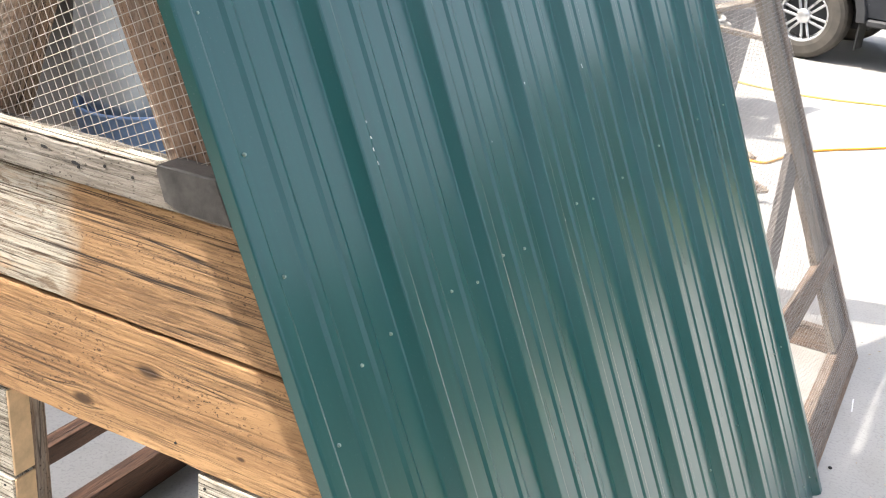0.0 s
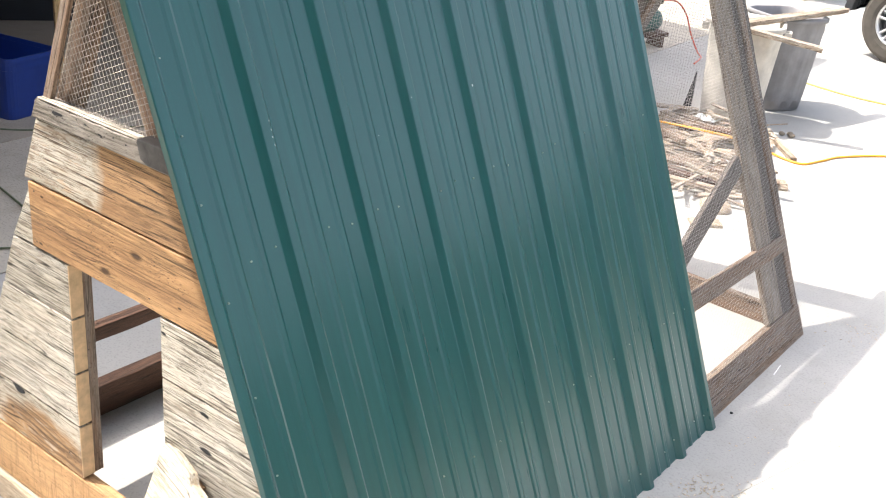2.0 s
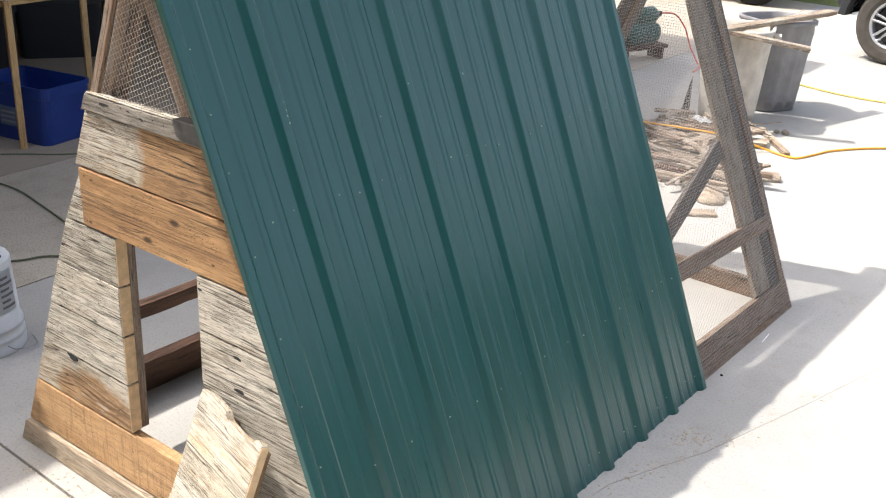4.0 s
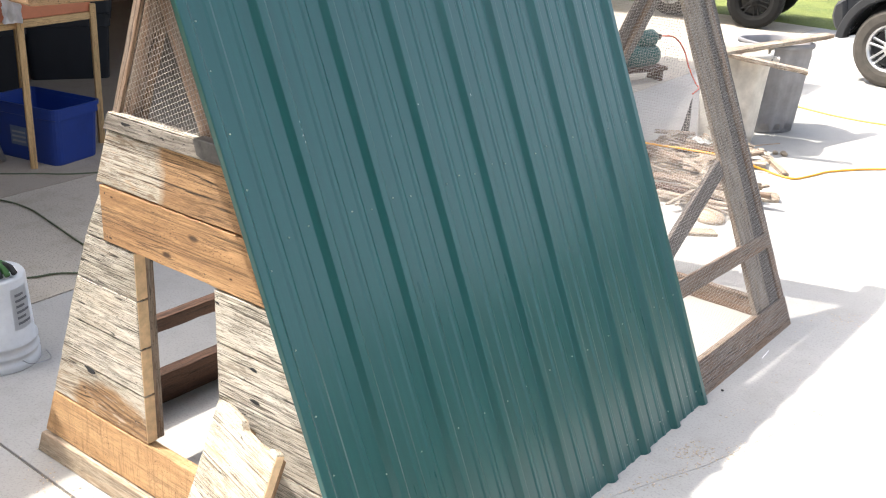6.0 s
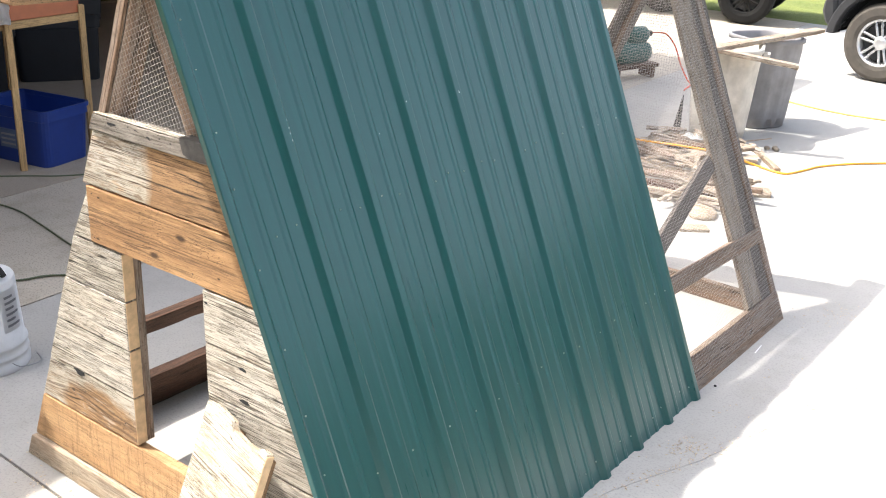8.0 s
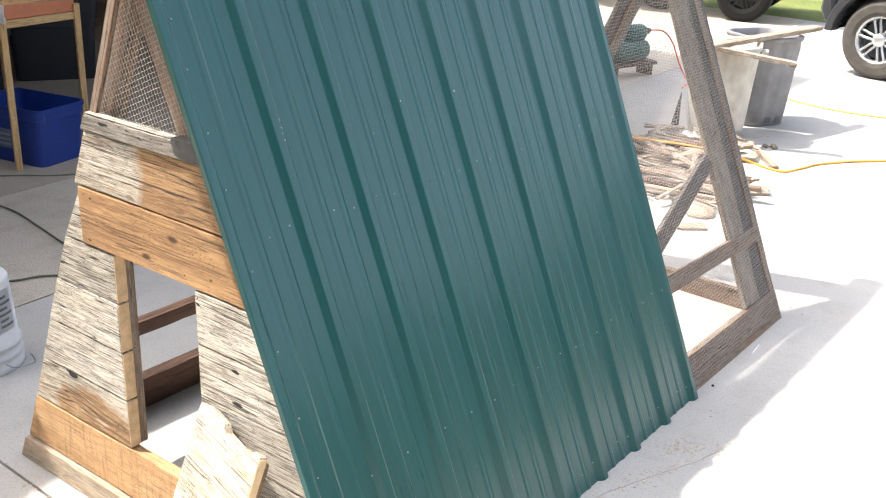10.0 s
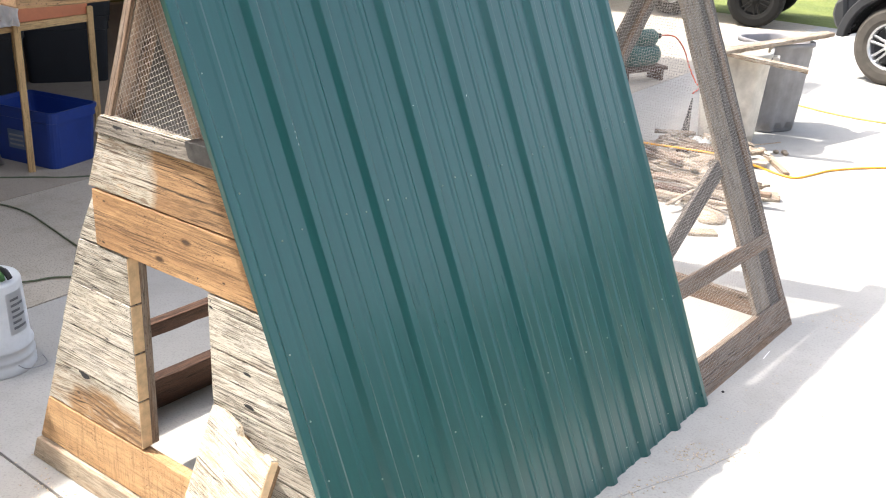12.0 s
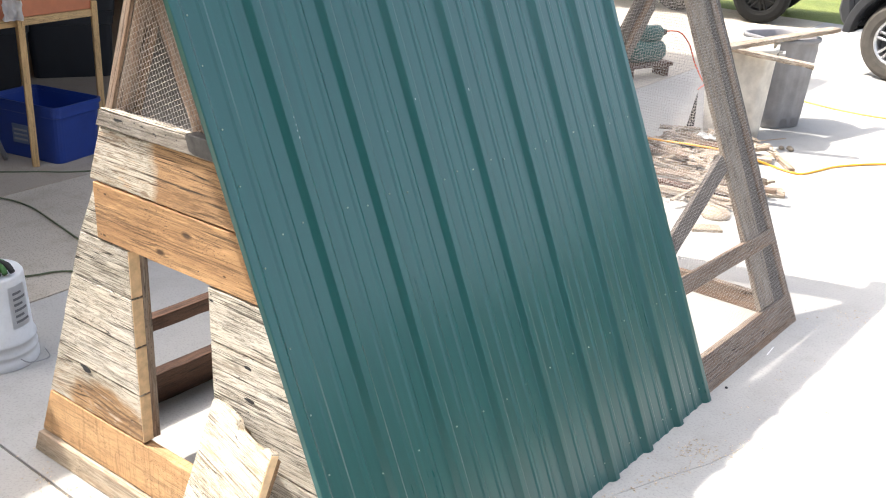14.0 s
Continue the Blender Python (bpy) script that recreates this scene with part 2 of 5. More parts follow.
MAT = dict(
    enamel=green_steel(),
    grey_board=wood("weathered_barn_board", (0.50, 0.42, 0.325), (0.37, 0.30, 0.22), (0.11, 0.085, 0.06), 0.95, (0.67, 0.62, 0.535), 0.07),
    brown_board=wood("brown_barn_board", (0.57, 0.335, 0.155), (0.37, 0.20, 0.088), (0.17, 0.084, 0.038), 0.34,
                     knots=((0.147, 0.924, 0.014), (0.260, 1.001, 0.015), (-0.10, 0.905, 0.006), (-0.08, 1.03, 0.005), (0.40, 0.93, 0.005))),
    half_board=wood("half_weathered_board", (0.49, 0.29, 0.14), (0.32, 0.178, 0.082), (0.14, 0.073, 0.035), 0.8, (0.67, 0.62, 0.53), 0.08, (0.155, 0.04)),
    hole_board=wood("knotty_weathered_board", (0.50, 0.315, 0.165), (0.36, 0.21, 0.10), (0.13, 0.07, 0.035), 0.7, (0.62, 0.57, 0.485), 0.09,
                    knots=((-0.31, 0.345, 0.007), (-0.265, 0.300, 0.085))),
    low_board=wood("sawn_brown_board", (0.61, 0.38, 0.19), (0.49, 0.28, 0.128), (0.24, 0.125, 0.055), 0.15, saw=0.40),
    old_beam=wood("old_grey_beam", (0.50, 0.365, 0.25), (0.37, 0.265, 0.175), (0.16, 0.11, 0.07), 0.25, (0.56, 0.46, 0.35), 0.0),
    sill_shade=plain("shaded_sill_wood", (0.085, 0.078, 0.072), 0.6, vary=0.4, scale=60.0, bump=0.5),
    sill_beam=wood("weathered_sill_beam", (0.31, 0.265, 0.22), (0.225, 0.19, 0.155), (0.085, 0.065, 0.048), 0.45, (0.35, 0.315, 0.275), 0.0),
    frame_wood=wood("weathered_frame_timber", (0.30, 0.195, 0.13), (0.215, 0.138, 0.092), (0.09, 0.058, 0.04), 0.45, (0.31, 0.25, 0.205), -0.05),
    pale_frame=wood("pale_end_plank", (0.40, 0.30, 0.22), (0.29, 0.212, 0.152), (0.10, 0.07, 0.052), 0.45, (0.39, 0.335, 0.285), 0.0),
    grey_frame=wood("grey_end_plank", (0.165, 0.14, 0.125), (0.12, 0.10, 0.088), (0.06, 0.05, 0.042), 0.45),
    red_wood=wood("red_brown_rail", (0.14, 0.07, 0.042), (0.088, 0.043, 0.027), (0.045, 0.022, 0.015), 0.4),
    ridge_wood=wood("ridge_timber", (0.34, 0.205, 0.11), (0.25, 0.145, 0.075), (0.11, 0.07, 0.035), 0.35),
    end_grain=plain("sawn_end_grain", (0.66, 0.46, 0.27), 0.8, vary=0.2, scale=40.0, bump=0.3),
    new_wood=wood("pale_stud_timber", (0.72, 0.48, 0.23), (0.60, 0.38, 0.17), (0.38, 0.21, 0.09), 0.1),
    door_board=wood("pale_door_board", (0.66, 0.51, 0.34), (0.54, 0.39, 0.24), (0.20, 0.13, 0.075), 0.45, (0.70, 0.645, 0.545), 0.04),
    scrap=wood("scrap_board", (0.47, 0.355, 0.255), (0.31, 0.225, 0.155), (0.13, 0.085, 0.055), 0.6, (0.55, 0.49, 0.42), -0.06),
    galvanised=plain("galvanised_wire", (0.48, 0.44, 0.415), 0.45, 0.15, 0.1, 30.0),
    rusty_wire=plain("tarnished_wire", (0.50, 0.45, 0.40), 0.45, 0.15, 0.12, 30.0),
    screw=plain("zinc_screw", (0.34, 0.42, 0.36), 0.35, 0.3),
    scuff=plain("bare_scuff", (0.75, 0.77, 0.76), 0.5),
    driveway=concrete("driveway_concrete", (0.45, 0.435, 0.41), 0.45, 0.4),
    slab=concrete("garage_concrete", (0.53, 0.47, 0.39), 0.8, 0.9),
    inner_slab=concrete("darker_garage_floor", (0.40, 0.34, 0.275), 0.6, 0.6),
    joint=concrete("joint_dirt", (0.16, 0.13, 0.10), 0.5, 0.5),
    lawn=grass_ground(),
    leaves=plain("dark_foliage", (0.022, 0.038, 0.012), 0.8, vary=0.4, scale=1.5),
    asphalt=concrete("street_asphalt", (0.10, 0.10, 0.105), 0.3, 0.4),
    shaving=wood("wood_shavings", (0.78, 0.66, 0.48), (0.66, 0.53, 0.36), (0.44, 0.32, 0.20), 0.1),
    bucket=plain("white_bucket_plastic", (0.74, 0.75, 0.76), 0.4),
    tote=plain("blue_tote_plastic", (0.014, 0.046, 0.25), 0.38),
    tote_dark=plain("black_tote_plastic", (0.018, 0.02, 0.026), 0.4),
    label_paper=plain("sticker_paper", (0.84, 0.85, 0.86), 0.6),
    tote_label=plain("dull_tote_sticker", (0.13, 0.17, 0.27), 0.6),
    print_grey=plain("grey_print", (0.30, 0.31, 0.33), 0.7),
    bin=plain("grey_bin_plastic", (0.25, 0.24, 0.245), 0.5, vary=0.2),
    bin_pale=plain("faded_bin_plastic", (0.60, 0.565, 0.505), 0.65, vary=0.22),
    bag=plain("milky_plastic_sheet", (0.66, 0.68, 0.69), 0.3),
    orange=plain("orange_cord", (0.85, 0.40, 0.04), 0.45),
    yellow=plain("yellow_hose", (0.78, 0.62, 0.16), 0.45),
    red_cord=plain("red_cord", (0.75, 0.10, 0.04), 0.45),
    green_cord=plain("green_cord", (0.10, 0.12, 0.065), 0.55),
    green_tool=plain("green_tool_paint", (0.015, 0.10, 0.085), 0.45),
    glove=plain("green_work_glove", (0.05, 0.13, 0.04), 0.85),
    black=plain("black_rubber", (0.018, 0.018, 0.019), 0.75, bump=0.4),
    tyre=plain("dusty_tyre", (0.075, 0.066, 0.056), 0.85, vary=0.3, bump=0.6),
    black_tyre=plain("black_tyre_rubber", (0.006, 0.006, 0.006), 0.95, bump=0.5),
    rim=plain("alloy_rim", (0.66, 0.66, 0.67), 0.3, 0.8),
    suv=plain("dark_car_paint", (0.050, 0.053, 0.060), 0.22, 0.3),
    trim=plain("black_plastic_trim", (0.035, 0.036, 0.039), 0.6),
    white_paint=plain("white_car_paint", (0.78, 0.78, 0.77), 0.25),
    lamp_lens=plain("headlight_lens", (0.30, 0.29, 0.26), 0.12),
    red_lens=plain("red_tail_lens", (0.55, 0.02, 0.02), 0.2),
    amber=plain("amber_lens", (0.75, 0.28, 0.03), 0.2),
    glass=glass(),
    siding=plain("beige_siding", (0.66, 0.58, 0.42), 0.7),
    brown_trim=plain("brown_trim_paint", (0.10, 0.045, 0.03), 0.6),
    wall_in=plain("garage_wall_board", (0.42, 0.31, 0.22), 0.9),
    unseen_dark=plain("unseen_wall_paint", (0.12, 0.105, 0.09), 0.8, vary=0.2, scale=2.0),
    roof=plain("roof_shingle", (0.10, 0.09, 0.085), 0.9, bump=0.5),
    terracotta=plain("terracotta_panel", (0.50, 0.17, 0.08), 0.6),
    rag=plain("grey_rag", (0.80, 0.78, 0.75), 0.95, bump=0.5),
    steel=plain("grey_steel_tube", (0.35, 0.35, 0.36), 0.4, 0.7),
    stone=plain("small_stone", (0.30, 0.25, 0.19), 0.9, bump=0.6),
    milky=plain("milky_sack_plastic", (0.74, 0.75, 0.71), 0.45),
    pale_blue=plain("pale_blue_plastic", (0.30, 0.43, 0.66), 0.5),
    red_paint=plain("faded_red_panel", (0.55, 0.10, 0.10), 0.5),
    chalk=plain("white_chalk", (0.85, 0.85, 0.84), 0.9),
)

# ---- building helpers ----
WORLD = {}


def thing(name, at, label, category, group="", kind="", turn=0.0):
    ob = new(name)
    ob.empty_display_size = 0.1
    ob.matrix_basis = pose(*at, 0, 0, turn)
    WORLD[ob] = pose(*at, 0, 0, turn)
    return tagged(ob, label, category, group, kind)


def part(name, bm, material, parent, label="", m=None, smooth=False, kind=""):
    """Links a bmesh as one mesh under a thing or a part; m is its pose in the world."""
    data = bpy.data.meshes.new(name)
    bmesh.ops.recalc_face_normals(bm, faces=bm.faces)
    if smooth:
        for f in bm.faces:
            f.smooth = True
    bm.to_mesh(data)
    bm.free()
    data.materials.append(MAT[material])
    return link(name, data, parent, label, m, kind)


def link(name, data, parent, label="", m=None, kind=""):
    ob = new(name, data)
    m = m or Matrix.Identity(4)
    ob.matrix_basis = m
    if parent:
        ob.parent = parent
        ob.matrix_parent_inverse = WORLD[parent].inverted()
    WORLD[ob] = m
    return tagged(ob, label, "", "", kind)


def solo(name, bm, material, label, category, group="", kind="", m=None, smooth=False):
    ob = part(name, bm, material, None, label, m, smooth)
    return tagged(ob, label, category, group, kind)


def box(lo, hi, bevel=0.0, m=None, bm=None):
    bm2 = bmesh.new()
    bmesh.ops.create_cube(bm2, size=1.0)
    c = [(a + b) / 2 for a, b in zip(lo, hi)]
    bmesh.ops.transform(bm2, verts=bm2.verts, matrix=Matrix.Translation(c) @ Matrix.Diagonal((*[b - a for a, b in zip(lo, hi)], 1)))
    if bevel:
        bmesh.ops.bevel(bm2, geom=bm2.edges, offset=bevel, segments=1, affect="EDGES")
    if m:
        bmesh.ops.transform(bm2, verts=bm2.verts, matrix=m)
    if bm is None:
        return bm2
    return merge(bm, bm2)


def merge(bm, other):
    data = bpy.data.meshes.new("tmp")
    other.to_mesh(data)
    other.free()
    bm.from_mesh(data)
    bpy.data.meshes.remove(data)
    return bm


def frame_of(x_axis, near):
    """A turn whose local x runs along x_axis and whose local z is as near as can be to near."""
    x = Vector(x_axis).normalized()
    y = Vector(near).cross(x).normalized()
    return Matrix((x, y, x.cross(y))).transposed().to_4x4()


def beam(name, p0, p1, width, thick, face, material, parent, label="", rough_edge=0.0, cut=(0, 0)):
    """A board from p0 to p1: thick along face, width across; p0 and p1 lie in the middle of its outer face."""
    p0, p1 = Vector(p0), Vector(p1)
    n = max(2, int((p1 - p0).length / 0.06)) if rough_edge else 1
    ln = (p1 - p0).length
    bm = bmesh.new()
    rings = []
    rnd = random.Random(name + str(round(ln * 1000)) + str(round(p0.x * 900 + p0.y * 70 + p0.z)))
    for i in range(n + 1):
        x = ln * i / n
        j = [rnd.uniform(-rough_edge, rough_edge) for _ in range(3)]
        x0 = x + (cut[0] if i == 0 else cut[1] if i == n else 0.0)
        rings.append([bm.verts.new(v) for v in ((x, -width / 2 + j[0], 0), (x0, width / 2 + j[1], 0), (x0, width / 2 + j[1], -thick + j[2]), (x, -width / 2 + j[0], -thick + j[2]))])
    for a, b in zip(rings, rings[1:]):
        for k in range(4):
            bm.faces.new((a[k], a[(k + 1) % 4], b[(k + 1) % 4], b[k]))
    bm.faces.new(rings[0])
    bm.faces.new(rings[-1][::-1])
    bmesh.ops.recalc_face_normals(bm, faces=bm.faces)
    sharp = [e for e in bm.edges if e.calc_face_angle(0) > 0.9]
    bmesh.ops.bevel(bm, geom=sharp, offset=min(width, thick) * 0.06, segments=1, affect="EDGES")
    return part(name, bm, material, parent, label, Matrix.Translation(p0) @ frame_of(p1 - p0, face))


def tube(name, pts, radius, material, parent=None, label="", sides=8, closed_ends=True, steps=6):
    """A bent round cord or pipe through pts, smoothed."""
    pts = [Vector(p) for p in pts]
    path = []
    for i in range(len(pts) - 1):
        a, b = pts[i], pts[i + 1]
        ta = (pts[i + 1] - pts[max(i - 1, 0)]) * 0.5
        tb = (pts[min(i + 2, len(pts) - 1)] - pts[i]) * 0.5
        for k in range(steps):
            t = k / steps
            path.append(a * (2 * t**3 - 3 * t * t + 1) + ta * (t**3 - 2 * t * t + t) + b * (3 * t * t - 2 * t**3) + tb * (t**3 - t * t))
    path.append(pts[-1])
    bm = bmesh.new()
    rings = []
    for i, p in enumerate(path):
        d = (path[min(i + 1, len(path) - 1)] - path[max(i - 1, 0)]).normalized()
        u = d.cross(Vector((0.05, 0.1, 1))).normalized()
        v = u.cross(d)
        rings.append([bm.verts.new(p + radius * (u * math.cos(2 * math.pi * k / sides) + v * math.sin(2 * math.pi * k / sides))) for k in range(sides)])
    for a, b in zip(rings, rings[1:]):
        for k in range(sides):
            bm.faces.new((a[k], a[(k + 1) % sides], b[(k + 1) % sides], b[k]))
    bm.faces.new(rings[0])
    bm.faces.new(rings[-1][::-1])
    return part(name, bm, material, parent, label, smooth=True)


def lathe(profile, sides=32, m=None, wave=None, caps=True):
    """A turned body from (radius, z) rows; wave(angle, i) scales the radius."""
    bm = bmesh.new()
    rings = []
    for i, (r, z) in enumerate(profile):
        rings.append([bm.verts.new((r * (wave(2 * math.pi * k / sides, i) if wave else 1) * math.cos(2 * math.pi * k / sides),
                                    r * (wave(2 * math.pi * k / sides, i) if wave else 1) * math.sin(2 * math.pi * k / sides), z)) for k in range(sides)])
    for a, b in zip(rings, rings[1:]):
        for k in range(sides):
            bm.faces.new((a[k], a[(k + 1) % sides], b[(k + 1) % sides], b[k]))
    if caps:
        bm.faces.new(rings[0][::-1])
        bm.faces.new(rings[-1])
    if m:
        bmesh.ops.transform(bm, verts=bm.verts, matrix=m)
    return bm


def prism(outline, y0, y1, bevel=0.0, bm=None):
    """A flat-sided body from an outline (x, z), from y0 to y1."""
    b = bmesh.new()
    front = [b.verts.new((x, y0, z)) for x, z in outline]
    back = [b.verts.new((x, y1, z)) for x, z in outline]
    n = len(outline)
    b.faces.new(front)
    b.faces.new(back[::-1])
    for i in range(n):
        b.faces.new((front[i], back[i], back[(i + 1) % n], front[(i + 1) % n]))
    bmesh.ops.recalc_face_normals(b, faces=b.faces)
    if bevel:
        bmesh.ops.bevel(b, geom=[e for e in b.edges if e.calc_face_angle(0) > 0.6], offset=bevel, segments=1, affect="EDGES")
    return merge(bm, b) if bm is not None else b


# ---- ground, driveway, street, hill ----
def sheet(name, x0, x1, y0, y1, nx, ny, height, material, label, category):
    bm = bmesh.new()
    grid = [[bm.verts.new((x0 + (x1 - x0) * i / nx, y0 + (y1 - y0) * j / ny, 0)) for i in range(nx + 1)] for j in range(ny + 1)]
    for row in grid:
        for v in row:
            v.co.z = height(v.co.x, v.co.y)
    for j in range(ny):
        for i in range(nx):
            bm.faces.new((grid[j][i], grid[j][i + 1], grid[j + 1][i + 1], grid[j + 1][i]))
    return solo(name, bm, material, label, category, kind="structure", smooth=True)


def land(x, y):
    d = max(0.0, math.hypot(x, y) - 22)
    rise = 0.03 * d + 10.0 / (1 + math.exp(-(d - 62) / 18)) - 10.0 / (1 + math.exp(62 / 18))
    return -0.03 + (rise + 0.35 * noise.noise((x * 0.06, y * 0.06, 0)) * min(1.0, d / 20) if d > 0 else 0.0)


sheet("ground", -220, 220, -120, 320, 110, 110, land, "lawn", "green lawn rising to a grassy hillside", "lawn")

drive = thing("driveway", (0, 0, 0), "pale sunlit concrete driveway with joints and cracks", "driveway", kind="structure")


def slab(outline, material, label=""):
    bm = bmesh.new()
    top = [bm.verts.new((x, y, 0)) for x, y in outline]
    low = [bm.verts.new((x, y, -0.028)) for x, y in outline]
    n = len(outline)
    bm.faces.new(top)
    for i in range(n):
        bm.faces.new((top[i], low[i], low[(i + 1) % n], top[(i + 1) % n]))
    bmesh.ops.recalc_face_normals(bm, faces=bm.faces)
    return part("slab", bm, material, drive, label)


# the joints: one along x beside the coop's front, one along the garage, a wandering crack on the open side
JX = lambda y: -1.645 - 0.05 * (y - 0.4)
G = 0.005
crack = [(0.955, -0.105), (0.93, 0.35), (0.965, 0.80), (0.993, 1.074), (1.06, 1.25), (1.149, 1.469), (1.21, 1.70), (1.309, 2.078), (1.386, 2.399), (1.62, 3.1), (1.9, 4.0), (2.5, 5.2), (3.2, 7.2), (3.8, 12.0)]
slab([(JX(-9) + G, -9), (7, -9), (7, -0.105 - G), (JX(-0.1) + G, -0.105 - G)], "driveway")
slab([(JX(-0.1) + G, -0.105 + G), *[(x - 0.0007, y if i else y + G) for i, (x, y) in enumerate(crack)], (JX(12) + G, 12.0)], "driveway")
slab([*[(x + 0.0007, y if i else y + G) for i, (x, y) in enumerate(crack)], (3.8, -0.105 + G)], "driveway")
slab([(-9, -9), (JX(-9) - G, -9), (JX(12) - G, 12.0), (-9, 12.0)], "slab", "grey garage floor slab")
GX = lambda y: -3.02 - 0.056 * (y - 1.0)
ob = slab([(-8.8, -3.6), (GX(-3.6), -3.6), (GX(6.8), 6.8), (-8.8, 6.8)], "inner_slab", "darker floor inside the garage")
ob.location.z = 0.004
bm = box((-8.9, -8.9, -0.0285), (3.75, 11.95, -0.012))
part("joint_fill", bm, "joint", drive, "dirt in the joints")

# ---- the A-frame coop ----
ANG = radians(66.08)
CA, SA = math.cos(ANG), math.sin(ANG)
T = SA / CA
TL = 2.37
AL = math.atan(TL)
CL, SL = math.cos(AL), math.sin(AL)
XR, XL, CX = 0.945, -0.598, 0.1735
RUN = 2.818
PITCH = 0.2345
RIGHT = Matrix(((0, -CA, SA, XR), (1, 0, 0, 0), (0, SA, CA, 0), (0, 0, 0, 1)))     # (y along the ridge, up the slope, out)
LEFT = Matrix(((0, CL, -SL, XL), (-1, 0, 0, 0), (0, SL, CL, 0), (0, 0, 0, 1)))
coop = thing("chicken_coop", (CX, 1.4, 0), "A-frame chicken coop of old barn boards with green metal roof", "chicken coop")
xl = lambda z: XL + z / TL
xr = lambda z: XR - z / T
FRONT = pose(0, -0.005, 0, 0, 0, 1.48)


def splay(y, up):
    """The sheets are hung a little out of square, opening towards the ridge."""
    return y * (1 + 0.016 * (up - 0.7)) if y > 0 else y


def roof_sheet(y0, y1, lift):
    """Rolled steel: tall ribs every nine inches, two low ones between."""
    prof = []
    rib = ((-0.031, 0), (-0.028, 0.0012), (-0.0140, 0.0163), (-0.0122, 0.0178), (-0.0095, 0.0184), (0.0095, 0.0184), (0.0122, 0.0178), (0.0140, 0.0163), (0.028, 0.0012), (0.031, 0))
    low = ((-0.013, 0), (-0.006, 0.0027), (0.006, 0.0027), (0.013, 0))
    for k in range(-1, 10):
        prof += [(k * PITCH + a, h) for a, h in rib]
        for f in (0.36, 0.64):
            prof += [((k + f) * PITCH + a, h) for a, h in low]
    prof = [p for p in prof if y0 <= p[0] <= y1]
    if y0 < 0:
        prof = [(-0.0165, 0.004)] + prof
    n = 24
    bm = bmesh.new()
    skin = []
    for side in (0, 1):
        skin.append([[bm.verts.new((splay(y, 1.846 * j / n), -0.004 + 1.846 * j / n, lift + h - 0.0012 * side)) for y, h in prof] for j in range(n + 1)])
    for side in (0, 1):
        for j in range(n):
            for i in range(len(prof) - 1):
                a = skin[side]
                bm.faces.new((a[j][i], a[j][i + 1], a[j + 1][i + 1], a[j + 1][i]))
    for j in (0, n):
        for i in range(len(prof) - 1):
            bm.faces.new((skin[0][j][i], skin[0][j][i + 1], skin[1][j][i + 1], skin[1][j][i]))
    for i in (0, len(prof) - 1):
        for j in range(n):
            bm.faces.new((skin[0][j][i], skin[0][j + 1][i], skin[1][j + 1][i], skin[1][j][i]))
    return part("roof_panel", bm, "enamel", coop, "dark green ribbed steel sheet", RIGHT)


roof_sheet(-0.0142, 4 * PITCH + 0.034, 0.0015)
roof_sheet(4 * PITCH - 0.034, 8 * PITCH + 0.034, 0.0)

bm = lathe([(0.0026, 0), (0.0026, 0.0008), (0.0019, 0.0010), (0.0019, 0.0026), (0.0012, 0.0032)], 8)
screw_first = part("roof_screw", bm, "screw", coop, "zinc roofing screw", RIGHT @ pose(0.038, 1.571, 0.0))
rows = [(1.138, (0.120, 0.192, 0.352, 0.424, 0.516, 0.587, 0.751, 0.815, 0.888, 0.983, 1.048, 1.22, 1.29, 1.457, 1.59, 1.693, 1.826)),
        (1.815, (0.123, 0.195, 0.282, 0.425, 0.525, 0.594, 0.663, 0.83, 0.903, 1.057, 1.139, 1.293, 1.364, 1.529, 1.6, 1.754, 1.836)),
        (0.452, (0.205, 0.349, 0.513, 0.636, 0.749, 0.851, 0.988, 1.121, 1.214, 1.354, 1.457, 1.688, 1.763, 1.842)),
        (0.062, (0.123, 0.205, 0.349, 0.431, 0.585, 0.656, 0.730, 0.917, 1.057, 1.128, 1.293, 1.364, 1.529, 1.60, 1.754, 1.826))]
spots = [(0.038, s) for s in (1.693, 1.415, 1.274, 1.068, 0.862, 0.688, 0.53, 0.33, 0.15)]
for s, ys in rows:
    spots += [(y, s + 0.006 * math.sin(40 * y)) for y in ys]
for y, s in spots:
    link("roof_screw", screw_first.data, coop, "", RIGHT @ pose(y, s, 0.0018))
# bright scuffs where the enamel is scratched off
for y, s, a in ((PITCH + 0.013, 1.352, 0.007), (PITCH + 0.012, 1.370, 0.006), (PITCH + 0.014, 1.385, 0.005), (PITCH + 0.014, 1.405, 0.004), (4 * PITCH + 0.012, 1.369, 0.010), (0.705, 1.378, 0.005), (0.58, 1.31, 0.003)):
    h = 0.0196 if abs((y / PITCH + 0.5) % 1 - 0.5) < 0.07 else 0.001
    part("scratch", box((-0.0008, -a / 2.8, 0), (0.0008, a / 2.8, 0.0008)), "scuff", coop, "bare metal scratch", RIGHT @ pose(y, s, h, 0, 0, 8))


